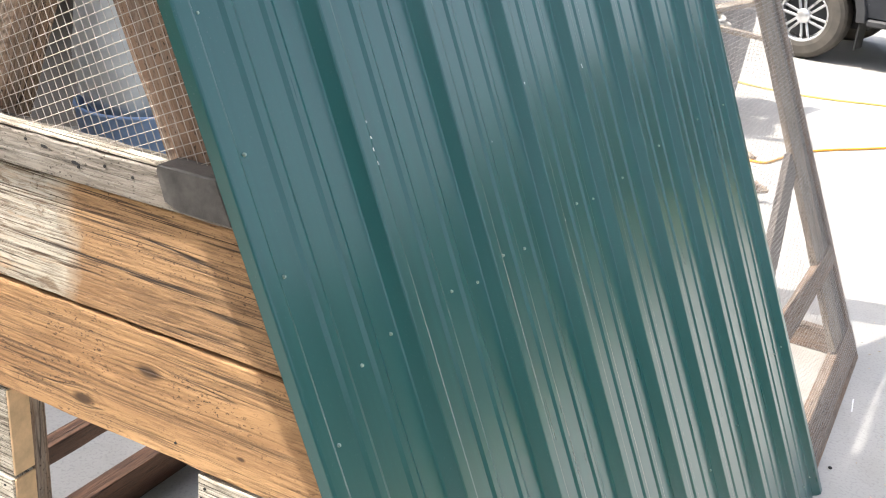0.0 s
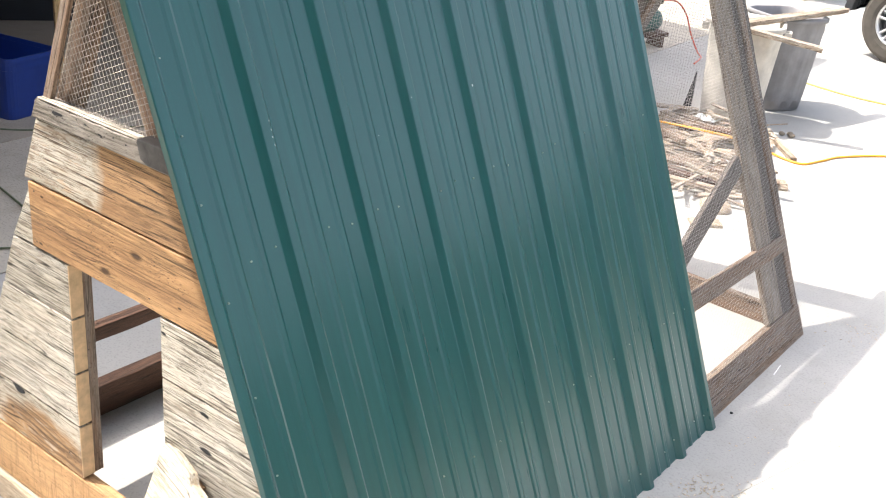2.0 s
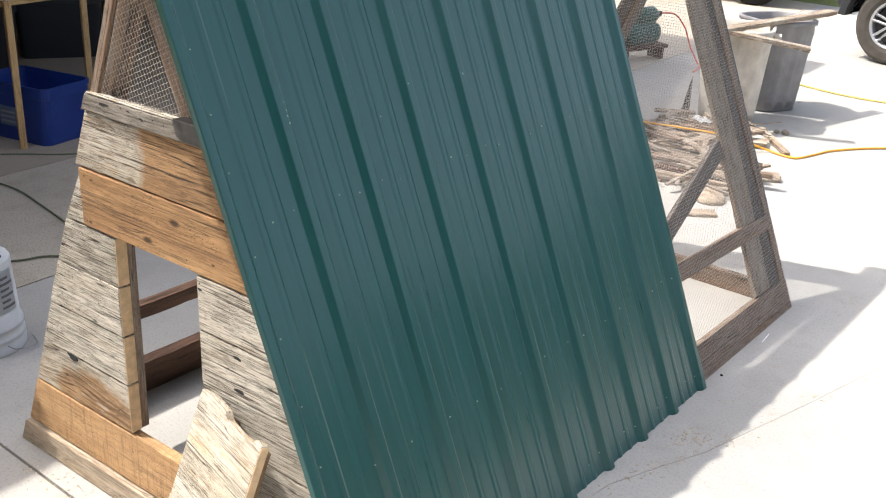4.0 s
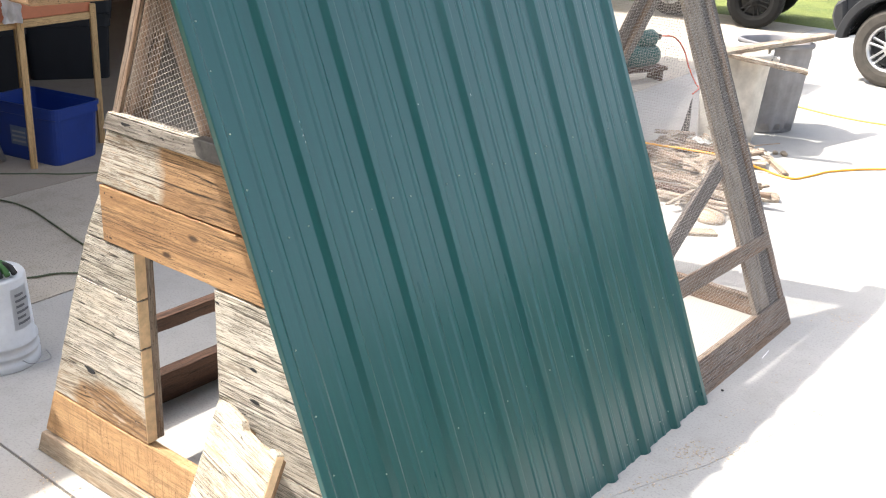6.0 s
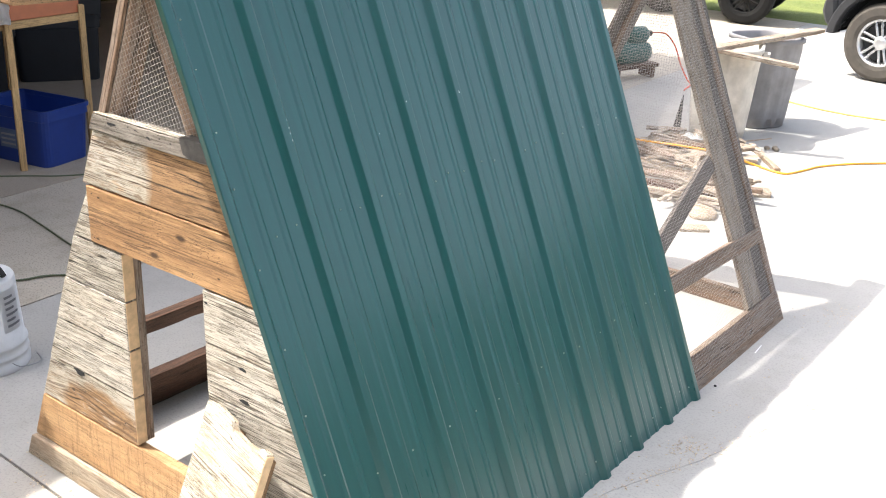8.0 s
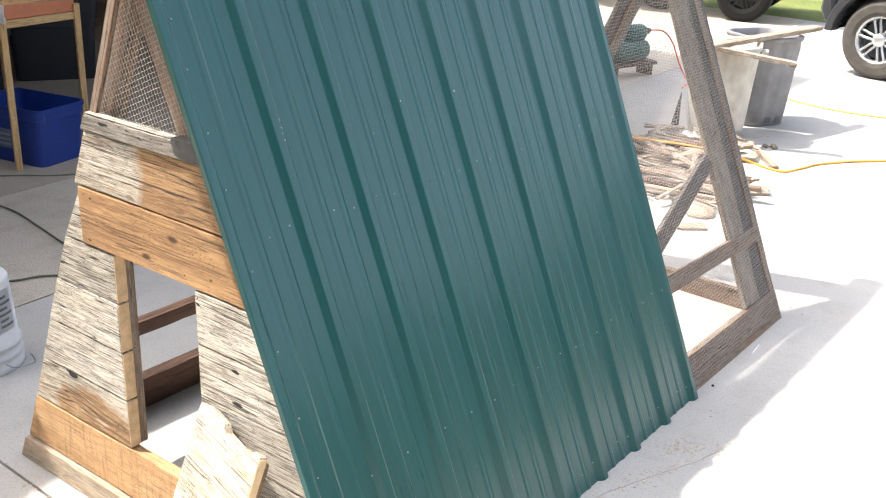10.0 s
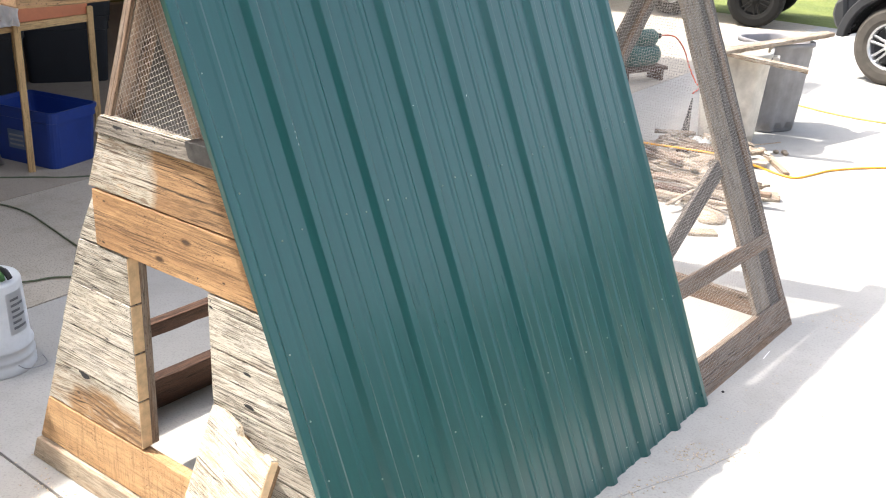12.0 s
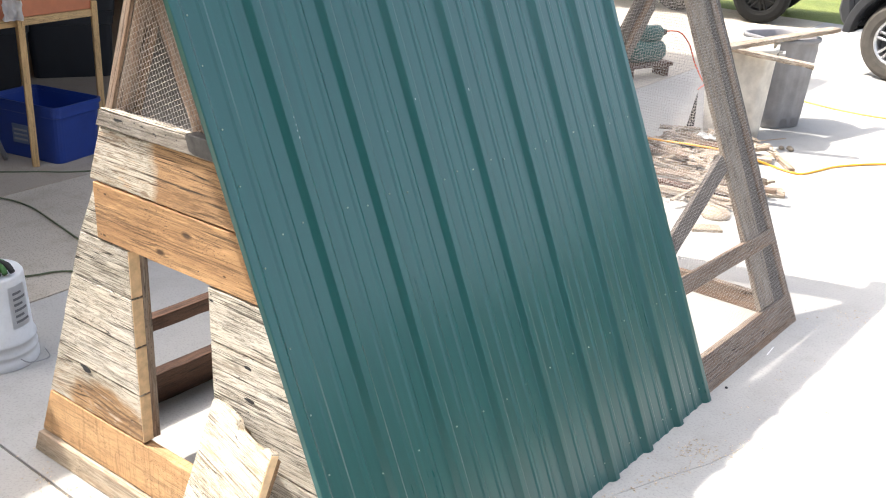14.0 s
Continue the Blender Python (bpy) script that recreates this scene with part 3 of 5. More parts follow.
def front_plank(z0, z1, material, x0=None, x1=None, y0=0.0, y1=0.036, name="plank", label=""):
    """A horizontal board of the front wall, cut along the slopes, its long edges slightly uneven."""
    rnd = random.Random(str((z0, x0)))
    a0, a1 = (xl(z0), xl(z1)) if x0 is None else (x0, x0)
    b0, b1 = (xr(z0) - 0.004, xr(z1) - 0.004) if x1 is None else (x1, x1)
    low, high = [], []
    n = max(4, int((b0 - a0) / 0.035))
    for i in range(n + 1):
        f = i / n
        j = 0 if i in (0, n) else 1
        low.append((a0 + (b0 - a0) * f, z0 + 0.0018 + j * rnd.uniform(-0.0010, 0.0016)))
        xt = a1 + (b1 - a1) * f
        high.append((xt, z1 - 0.0018 + j * rnd.uniform(-0.0018, 0.0008)))
    bm = prism(low + high[::-1], y0 + rnd.uniform(-0.0015, 0.0015), y1, 0.0018)
    return part(name, bm, material, coop, label, FRONT)


front_plank(0.0, 0.088, "old_beam", y0=-0.017, name="sill_board", label="dark weathered sill board")
front_plank(0.089, 0.266, "low_board", label="sawn orange-brown board")
for z0, z1, mat in ((0.268, 0.429, "hole_board"), (0.429, 0.584, "grey_board"), (0.584, 0.737, "grey_board"), (0.737, 0.884, "grey_board")):
    part("plank_end", box((-0.0035, 0.0008, z0 + 0.003), (0.0, 0.0365, z1 - 0.003), 0.0012), "end_grain", coop, "", FRONT)
    front_plank(z0, z1, mat, x1=-0.0035)
for z0, z1 in ((0.268, 0.425), (0.425, 0.580), (0.580, 0.731), (0.731, 0.884)):
    front_plank(z0, z1, "grey_board", x0=0.333)
part("plank_end", prism([(xl(0.888), 0.888), (-0.1365, 0.888), (-0.1365, 1.040)], 0.003, 0.022, 0.001), "grey_board", coop, "pale offcut beside the brown board", FRONT)
front_plank(0.887, 1.056, "brown_board", x0=-0.134, y0=-0.003, label="orange-brown board with dark knots")
front_plank(1.057, 1.222, "half_board", label="board half silver grey and half brown")
front_plank(1.223, 1.272, "sill_beam", y0=-0.010, y1=0.036, name="window_sill", label="grey weathered beam under the mesh window")
# a paler strip stands for the sunlight on the beam's top edge
part("sill_top", prism([(xl(1.272) + 0.004, 1.2723), (0.288, 1.2723), (0.285, 1.2752), (xl(1.275) + 0.004, 1.2752)], -0.009, 0.012, 0.0006), "grey_board", coop, "pale top edge of the beam, its sunlight put into the colour", FRONT)
# a hole rotted out of the joint between two boards
part("knot_hole", prism([(-0.292, 0.431), (-0.265, 0.4315), (-0.243, 0.428), (-0.239, 0.420), (-0.258, 0.4135), (-0.274, 0.416), (-0.280, 0.424)], -0.0026, 0.0), "black", coop, "", FRONT)
# the ridge timber's shadow on the beam's end under the roof, as dark colour
bm = prism([(0.300, 1.2345), (0.322, 1.2265), (xr(1.2265) - 0.006, 1.2265), (xr(1.277) - 0.006, 1.2770), (0.292, 1.2765), (0.289, 1.2680)], -0.0122, 0.0355, 0.002)
part("tarred_end", bm, "sill_shade", coop, "end of the beam coloured dark as the ridge timber's shadow", FRONT)
# an old mortise slot with a few nail holes beside it
part("slot", prism([(0.002, 1.2550), (0.010, 1.2520), (0.036, 1.2545), (0.042, 1.2585), (0.030, 1.2600), (0.006, 1.2595)], -0.0116, -0.0108), "black", coop, "", FRONT)
for px, pz, pr in ((0.475, 0.700, 0.011), (0.476, 0.606, 0.013), (0.344, 0.848, 0.007), (0.121, 1.259, 0.005), (0.168, 1.250, 0.005)):
    rnd = random.Random(str(px))
    pts = [(px + pr * 1.5 * rnd.uniform(0.6, 1.1) * math.cos(k * 0.785), pz + pr * 0.5 * rnd.uniform(0.6, 1.1) * math.sin(k * 0.785) - 0.14 * pr * math.cos(k * 0.785)) for k in range(8)]
    part("knot_hole", prism(pts, -0.0024 if pz < 1.2 else -0.0116, 0.0), "black", coop, "", FRONT)
# nail holes and dark pits of old fixings
bm0 = lathe([(0.0021, 0), (0.0020, 0.0012)], 7, pose(0, 0, 0, 90, 0, 0))
pit_first = part("nail_hole", bm0, "black", coop, "", FRONT @ pose(0.02, -0.0005, 1.262))
for x, z in ((0.173, 1.246), (0.214, 1.256), (0.255, 1.252), (0.09, 1.262), (-0.11, 1.035), (-0.115, 0.905), (0.30, 0.915), (0.345, 0.865), (0.35, 0.62), (-0.02, 0.72), (-0.03, 0.47), (0.44, 0.66), (0.47, 0.57), (-0.3, 0.33), (-0.05, 0.33), (-0.28, 0.63), (-0.1, 0.66)):
    link("nail_hole", pit_first.data, coop, "", FRONT @ pose(x, -0.0016 if z < 1.2 else -0.0105, z))

# rafter faces either side of the mesh window
beam("gable_rafter", FRONT @ Vector((xl(1.262) + 0.021, 0.004, 1.262)), FRONT @ Vector((xl(1.70) + 0.014, 0.004, 1.70)), 0.027, 0.012, (0, -1, 0), "frame_wood", coop, "", 0.001)
beam("gable_rafter", FRONT @ Vector((xr(1.287) - 0.030, 0.030, 1.287)), FRONT @ Vector((xr(1.70) - 0.030, 0.030, 1.70)), 0.050, 0.03, (0, -1, 0), "ridge_wood", coop, "", 0.001)
# frame timber behind the boards
for y0 in (0.0255, 1.79, RUN - 0.045):
    for side, M in (("r", RIGHT), ("l", LEFT)):
        if side == "l" and 1.5 < y0 < 2:
            continue
        yy = y0 if side == "r" else -y0 - 0.04
        if y0 < 1:
            w = 0.085 if side == "r" else 0.05
        else:
            w = 0.045
        yc = yy + (w / 2 if side == "r" else 0.04 - w / 2)
        p0, p1 = M @ Vector((yc, 0.012, -0.014)), M @ Vector((yc, 1.79, -0.014))
        nrm = M.to_3x3() @ Vector((0, 0, 1))
        beam("rafter", p0, p1, w, 0.09 if y0 < 1 and side == "r" else 0.045, nrm, "frame_wood", coop, "", 0.001)
for x in (-0.020, 0.353):
    beam("door_stud", FRONT @ Vector((x, 0.0368, 0.272)), FRONT @ Vector((x, 0.0368, 0.886)), 0.038, 0.026, (0, -1, 0), "frame_wood", coop)
beam("door_head", FRONT @ Vector((-0.05, 0.0368, 0.915)), FRONT @ Vector((0.39, 0.0368, 0.915)), 0.05, 0.04, (0, -1, 0), "frame_wood", coop)
beam("ridge_board", (CX, -0.34, 1.655), (CX, 3.05, 1.655), 0.102, 0.098, (1, 0, 0), "ridge_wood", coop, "rough ridge timber", 0.001)
bpy.data.objects["ridge_board"].location.x += 0.0195


def slope_board(name, M, a, b, width, thick, material, lift=-0.012, label="", cut=(0, 0)):
    """A board on a slope from a to b, given as (along the ridge, up the slope) of its middle line."""
    nrm = M.to_3x3() @ Vector((0, 0, 1))
    return beam(name, M @ Vector((*a, lift)), M @ Vector((*b, lift)), width, thick, nrm, material, coop, label, 0.0012, cut)


# open run beyond the roof, on the side of the roof
slope_board("base_board", RIGHT, (0.06, 0.086), (RUN, 0.066), 0.145, 0.038, "frame_wood")
slope_board("side_rail", RIGHT, (0.08, 0.480), (RUN - 0.02, 0.418), 0.066, 0.030, "frame_wood", -0.010)
slope_board("end_plank", RIGHT, (2.586, 0.15), (2.650, 1.735), 0.145, 0.022, "pale_frame", -0.016, "paler tan end plank")
slope_board("end_plank", RIGHT, (2.752, 0.02), (2.800, 1.735), 0.165, 0.022, "grey_frame", -0.024, "darker end plank")
slope_board("brace", RIGHT, (1.40, 0.40), (2.54, 0.815), 0.072, 0.022, "grey_frame", -0.020)
# the far slope
slope_board("base_board", LEFT, (-RUN, 0.098), (-0.06, 0.098), 0.190, 0.038, "red_wood")
slope_board("side_rail", LEFT, (-RUN, 0.465), (-0.08, 0.465), 0.068, 0.030, "red_wood", -0.010)
slope_board("end_plank", LEFT, (-2.785, 0.02), (-2.81, 1.735), 0.225, 0.022, "grey_frame", -0.024)
# far end
beam("end_sill", (XL + 0.06, RUN - 0.050, 0.045), (XR - 0.06, RUN - 0.050, 0.045), 0.088, 0.036, (0, -1, 0), "frame_wood", coop)
beam("cross_sill", (XL + 0.06, 1.78, 0.045), (XR - 0.06, 1.78, 0.045), 0.088, 0.036, (0, -1, 0), "frame_wood", coop)


def wire_cloth(M, spans, across, gap=0.0127, thick=0.00056, label="", rnd_seed=1, material="galvanised"):
    """Welded wire: spans(u) gives the reach along v for a wire at u, across(v) the reach along u for a wire at v."""
    bm = bmesh.new()
    rnd = random.Random(rnd_seed)

    def wire(p, q):
        p, q = Vector(p), Vector(q)
        d = (q - p).normalized()
        s = Vector((0, 0, 1)).cross(d) * thick
        up = Vector((0, 0, thick))
        n = max(1, int((q - p).length / 0.25))
        rings = []
        for i in range(n + 1):
            c = p.lerp(q, i / n)
            c.z += 0.0020 * noise.noise((c.x * 6, c.y * 6, rnd_seed)) 
            c += Vector((0.0016 * noise.noise((c.x * 5, c.y * 5, 9)), 0.0016 * noise.noise((c.x * 5, c.y * 5, 19)), 0))
            rings.append([bm.verts.new(c + o) for o in (s, up, -s, -up)])
        for a, b in zip(rings, rings[1:]):
            for k in range(4):
                bm.faces.new((a[k], a[(k + 1) % 4], b[(k + 1) % 4], b[k]))

    for u, v0, v1 in spans(gap):
        wire((u, v0, 0), (u, v1, 0))
    thick *= 0.75 if material == "rusty_wire" else 1.0
    for v, u0, u1 in across(gap):
        wire((u0, v, 0.0008), (u1, v, 0.0008))
    return part("wire_mesh", bm, material, coop, label or "galvanised square wire mesh", M)


def rect(u0, u1, v0, v1):
    nu, nv = lambda g: int((u1 - u0) / g), lambda g: int((v1 - v0) / g)
    return (lambda g: [(u0 + g * i, v0, v1) for i in range(nu(g) + 1)]), (lambda g: [(v0 + g * i, u0, u1) for i in range(nv(g) + 1)])


def tri(z0, z1, inset):
    """A wall's triangle between the slopes, from height z0 to z1; u is x, v is z."""
    def ups(g):
        out, x = [], xl(z0) + inset + g / 2
        while x < xr(z0) - inset:
            top = min(z1, (x - XL - inset) * TL, (XR - inset - x) * T)
            if top > z0 + 0.004:
                out.append((x, z0, top))
            x += g
        return out

    def overs(g):
        out, z = [], z0 + g / 2
        while z < z1:
            if xr(z) - xl(z) > 2 * inset:
                out.append((z, xl(z) + inset, xr(z) - inset))
            z += g
        return out
    return ups, overs


def askew(z0, z1, inset, turn):
    """The same triangle for a mesh turned in its plane; the wires are cut where they meet the frame."""
    c, n = math.cos(turn), math.sin(turn)
    ring = [(xl(z0) + inset, z0), (xr(z0) - inset, z0), (xr(z1) - inset, z1), (xl(z1) + inset, z1)]
    ring = [(x * c + z * n, -x * n + z * c) for x, z in ring]

    def cut(axis):
        def spans(g):
            out = []
            lo, hi = min(p[axis] for p in ring), max(p[axis] for p in ring)
            k = lo + g / 2
            while k < hi:
                hits = []
                for a, b in zip(ring, ring[1:] + ring[:1]):
                    if (a[axis] - k) * (b[axis] - k) < 0:
                        f = (k - a[axis]) / (b[axis] - a[axis])
                        hits.append(a[1 - axis] + f * (b[1 - axis] - a[1 - axis]))
                if len(hits) == 2 and abs(hits[0] - hits[1]) > 0.004:
                    out.append((k, min(hits), max(hits)))
                k += g
            return out
        return spans
    return cut(0), cut(1)


UPRIGHT = Matrix(((1, 0, 0, 0), (0, 0, -1, 0), (0, 1, 0, 0), (0, 0, 0, 1)))
wire_cloth(RIGHT @ pose(0, 0, -0.0085), *rect(1.80, RUN + 0.004, 0.045, 1.845), thick=0.00040, rnd_seed=1)
wire_cloth(LEFT @ pose(0, 0, -0.0085), *rect(-RUN, -1.80, 0.10, 1.78), thick=0.00032, rnd_seed=2)
# the mesh folded over the ridge timber
wire_cloth(Matrix(((0, 0, 1, 0.1985), (1, 0, 0, 0), (0, 1, 0, 0), (0, 0, 0, 1))), *rect(1.88, RUN, 1.594, 1.708), rnd_seed=5)
wire_cloth(Matrix(((0, 0, 1, 0.2005), (1, 0, 0, 0), (0, 1, 0, 0), (0, 0, 0, 1))), *rect(1.885, RUN, 1.600, 1.708), rnd_seed=7)
wire_cloth(Matrix(((0, 1, 0, 0), (1, 0, 0, 0), (0, 0, 1, 1.7085), (0, 0, 0, 1))), *rect(1.88, RUN, 0.13, 0.198), rnd_seed=6)
LEAN = radians(90) - ANG
wire_cloth(Matrix.Translation((0, 0.0215, 0)) @ UPRIGHT @ Matrix.Rotation(LEAN, 4, "Z"), *askew(1.262, 1.70, 0.012, LEAN), thick=0.00066, rnd_seed=3, material="rusty_wire")
wire_cloth(Matrix.Translation((0, RUN + 0.002, 0)) @ UPRIGHT, *tri(0.06, 1.62, 0.02), rnd_seed=4)

# the little door, taken off and leant against the front
DA = Vector((0.347, -0.008, 0.573))
DW = Vector((0.974, -0.225, 0)).normalized()
DD = Vector((-0.078, -0.34, -0.937))
DD = (DD - DW * DD.dot(DW)).normalized()
DN = DD.cross(DW).normalized()
DOOR = Matrix((DW, -DD, DW.cross(-DD))).transposed().to_4x4()
DOOR.translation = DA
SWAP = Matrix(((1, 0, 0, 0), (0, 0, 1, 0), (0, -1, 0, 0), (0, 0, 0, 1)))
small_door = thing("coop_door", (0.48, -0.18, 0), "small loose board door leaning against the coop front", "door")
for i in range(4):
    rnd = random.Random(i + 5)
    x0, x1 = rnd.uniform(-0.003, 0.003), 0.315 + rnd.uniform(-0.003, 0.002)
    y0, y1 = -0.151 - i * 0.1525, -i * 0.1525 - 0.002
    edge_line = [(x1, y1), (x0, y1)] if i else [(x1, y1 - 0.004), (x1 - 0.028, y1), (x1 - 0.040, y1 - 0.016), (x1 - 0.10, y1 - 0.022), (x1 - 0.165, y1 - 0.019), (x1 - 0.185, y1 - 0.002), (x1 - 0.26, y1 + 0.002), (x0, y1 - 0.003)]
    bm = prism([(x0, y0), (x1, y0), *edge_line], 0.0, 0.024, 0.0016)
    part("plank", bm, "door_board", small_door, "", DOOR @ SWAP)
    part("plank_end", box((x1 + 0.0002, y0 + 0.002, -0.023), (x1 + 0.0032, y1 - (0.002 if i else 0.007), -0.001), 0.0008), "end_grain", small_door, "sawn orange end of the board", DOOR)
for x in (0.105, 0.262):
    part("batten", box((x, -0.56, -0.046), (x + 0.042, -0.03, -0.0245), 0.002), "ridge_wood", small_door, "brown batten on the back", DOOR)

# ---- loose litter on the concrete ----
def litter(name, spots, count, material, label, category, size=(0.0012, 0.0055)):
    rnd = random.Random(11)
    bm = bmesh.new()
    for _ in range(count):
        x0, y0, x1, y1, spread = rnd.choice(spots)
        f = rnd.random()
        x, y = x0 + (x1 - x0) * f + rnd.gauss(0, spread), y0 + (y1 - y0) * f + rnd.gauss(0, spread)
        a, b = rnd.uniform(*size), rnd.uniform(0.0008, 0.0022)
        m = pose(x, y, 0.0012 + rnd.uniform(0, 0.0015), rnd.uniform(-12, 12), rnd.uniform(-12, 12), rnd.uniform(0, 360))
        vs = [bm.verts.new(m @ Vector(v)) for v in ((-a, -b, 0), (a, -b * 0.6, 0.001), (a * 0.8, b, 0), (-a * 0.7, b, 0.0015))]
        ws = [bm.verts.new(v.co - Vector((0, 0, 0.0011))) for v in vs]
        bm.faces.new(vs)
        bm.faces.new(ws[::-1])
        for k in range(4):
            bm.faces.new((vs[k], ws[k], ws[(k + 1) % 4], vs[(k + 1) % 4]))
    solo(name, bm, material, label, category, kind="stuff")


CRACK_LINES = [(a[0], a[1], b[0], b[1], 0.018) for a, b in zip(crack[2:9], crack[3:10])]
litter("wood_shavings", [(1.08, 1.54, 1.06, 1.47, 0.035)] * 2 + [(1.0, 1.15, 1.16, 2.6, 0.05), (1.1, 2.75, 1.0, 3.1, 0.07), (1.15, 2.95, 1.1, 3.15, 0.05)] + CRACK_LINES
       + [(-0.45, -0.11, 0.25, -0.10, 0.016)] * 4 + [(-0.55, 0.0, -0.2, -0.2, 0.07), (0.0, 0.35, 0.3, 0.6, 0.10), (0.0, 0.25, 0.2, 0.3, 0.06), (-0.5, -0.05, 0.2, -0.06, 0.03)],
       640, "shaving", "pale wood shavings and sawdust strewn on concrete", "shavings")
litter("bark_crumbs", [(1.0, 1.1, 1.3, 2.1, 0.02)] * 3 + CRACK_LINES + [(0.8, 3.9, 0.2, 3.6, 0.2), (-0.6, 0.1, -0.9, 0.4, 0.12), (0.1, 0.2, 0.25, 0.7, 0.12), (1.3, 0.5, 1.9, 3.0, 0.3)], 45, "shaving",
       "small brown bits of bark and splinters", "debris", (0.0015, 0.006))
bm = bmesh.new()
bmesh.ops.create_icosphere(bm, subdivisions=2, radius=0.0065)
for v in bm.verts:
    v.co *= 1 + 0.25 * noise.noise(v.co * 90)
    v.co.z *= 0.6
solo("pebble", bm, "black", "small dark pebble on the concrete", "pebble", m=pose(0.963, 1.998, 0.0035), smooth=True)
solo("chalk_mark", box((-0.045, -0.002, 0), (0.045, 0.002, 0.0012)), "chalk", "thin white chalk stroke on the concrete", "chalk mark", m=pose(0.966, 2.432, 0.0002, 0, 0, 95))

# ---- dark woods round the open side, beyond the drive, added unseen for roof reflections ----
rnd = random.Random(4)
bm = bmesh.new()
for k in range(640):
    az = radians(rnd.uniform(9, 150))
    dist = rnd.uniform(27, 36)
    r = rnd.uniform(0.9, 1.7)
    lift = rnd.uniform(0.0, 4.0) * (0.75 + 0.25 * math.sin(az * 17))
    if k >= 480:
        # low undergrowth at the edge of the lawn, added to darken reflections
        az, dist, r, lift = radians(rnd.uniform(27, 75)), rnd.uniform(9.0, 16.0), rnd.uniform(0.4, 0.75), 0.1
    m = Matrix.Translation((dist * math.sin(az), dist * math.cos(az), land(dist * math.sin(az), dist * math.cos(az)) + lift))
    c = bmesh.new()
    bmesh.ops.create_icosphere(c, subdivisions=2, radius=r)
    for v in c.verts:
        v.co *= 1 + 0.35 * noise.noise(v.co * 1.2 + Vector((k * 3.1, 0, 0)))
        v.co.z *= 1.15
    bmesh.ops.transform(c, verts=c.verts, matrix=m)
    merge(bm, c)
solo("woods", bm, "leaves", "unseen dark leafy woods beyond the driveway, added for the roof's reflections", "woods", kind="stuff", smooth=False)

# ---- scrap wood pile and things on the driveway ----
def scrap(x0, y0, x1, y1, z, w, th, mat="scrap", tilt=0.0, label="old weathered scrap board lying in a heap"):
    a, b = Vector((x0, y0, z)), Vector((x1, y1, z + tilt))
    root = beam("scrap_board", a, b, w, th, (0, 0, 1), mat, None, label, 0.0015)
    tagged(root, label, "board", "scrap wood heap")


for k, (x0, y0, x1, y1, z, w, th, mat) in enumerate((
        (-0.95, 4.62, -0.42, 5.60, 0.022, 0.14, 0.022, "scrap"), (-1.05, 4.78, -0.28, 4.98, 0.022, 0.13, 0.022, "scrap"), (-0.75, 4.40, -0.30, 4.75, 0.022, 0.10, 0.022, "frame_wood"),
        (-0.90, 4.95, -0.20, 5.25, 0.046, 0.12, 0.022, "scrap"), (-1.0, 4.55, -0.32, 4.86, 0.046, 0.09, 0.022, "old_beam"), (-0.80, 5.10, -0.48, 5.58, 0.070, 0.12, 0.022, "frame_wood"),
        (-0.62, 4.12, 0.14, 4.62, 0.045, 0.085, 0.045, "scrap"), (-0.70, 4.02, 0.10, 4.44, 0.022, 0.10, 0.022, "old_beam"), (-0.60, 3.90, 0.06, 4.28, 0.044, 0.12, 0.022, "frame_wood"),
        (-0.75, 4.30, 0.05, 4.52, 0.070, 0.07, 0.025, "frame_wood"), (-0.55, 4.65, -0.30, 5.35, 0.094, 0.09, 0.022, "scrap"), (-0.40, 5.64, -0.02, 5.16, 0.030, 0.045, 0.030, "scrap"),
        (-0.88, 4.70, -0.38, 4.72, 0.092, 0.06, 0.022, "frame_wood"), (-0.50, 3.78, -0.12, 4.02, 0.020, 0.09, 0.020, "scrap"),
        (-0.98, 4.86, -0.55, 4.62, 0.116, 0.05, 0.03, "frame_wood"), (-0.70, 4.85, -0.36, 5.12, 0.118, 0.07, 0.02, "red_wood"), (-0.86, 5.22, -0.36, 5.12, 0.092, 0.06, 0.022, "frame_wood"),
        (-0.60, 4.22, 0.16, 4.42, 0.096, 0.05, 0.022, "frame_wood"), (-0.72, 4.14, -0.05, 4.20, 0.070, 0.06, 0.022, "red_wood"), (-0.45, 4.05, 0.02, 4.14, 0.066, 0.045, 0.022, "scrap"))):
    back = 0.16 if y0 < 3.95 else -0.10
    scrap(x0 + 0.05, y0 + back, x1 + 0.05, y1 + back, z, w, th, mat)
solo("plaster_offcut", box((-0.085, -0.045, 0), (0.085, 0.045, 0.018), 0.002), "old_beam", "small pale board offcut on the concrete", "offcut", m=pose(0.10, 3.61, 0.0, 0, 0, 40))
bm = bmesh.new()
bmesh.ops.create_icosphere(bm, subdivisions=3, radius=0.09)
for v in bm.verts:
    v.co *= 1 + 0.35 * noise.noise(v.co * 9)
    v.co.z = max(v.co.z * 0.45, -0.02)
solo("bark_lump", bm, "old_beam", "pale lump of rotten wood by the heap", "wood chunk", m=pose(0.03, 3.86, 0.018), smooth=True)
for i, (x, y) in enumerate(((-0.25, 5.57), (-0.205, 5.61), (-0.175, 5.58))):
    bm = bmesh.new()
    bmesh.ops.create_icosphere(bm, subdivisions=2, radius=0.022)
    for v in bm.verts:
        v.co *= 1 + 0.4 * noise.noise(v.co * 25 + Vector((i * 5, 0, 0)))
        v.co.z *= 0.7
    solo("stone", bm, "stone", "small brown stone on the driveway", "stone", "stones", m=pose(x, y, 0.012), smooth=True)


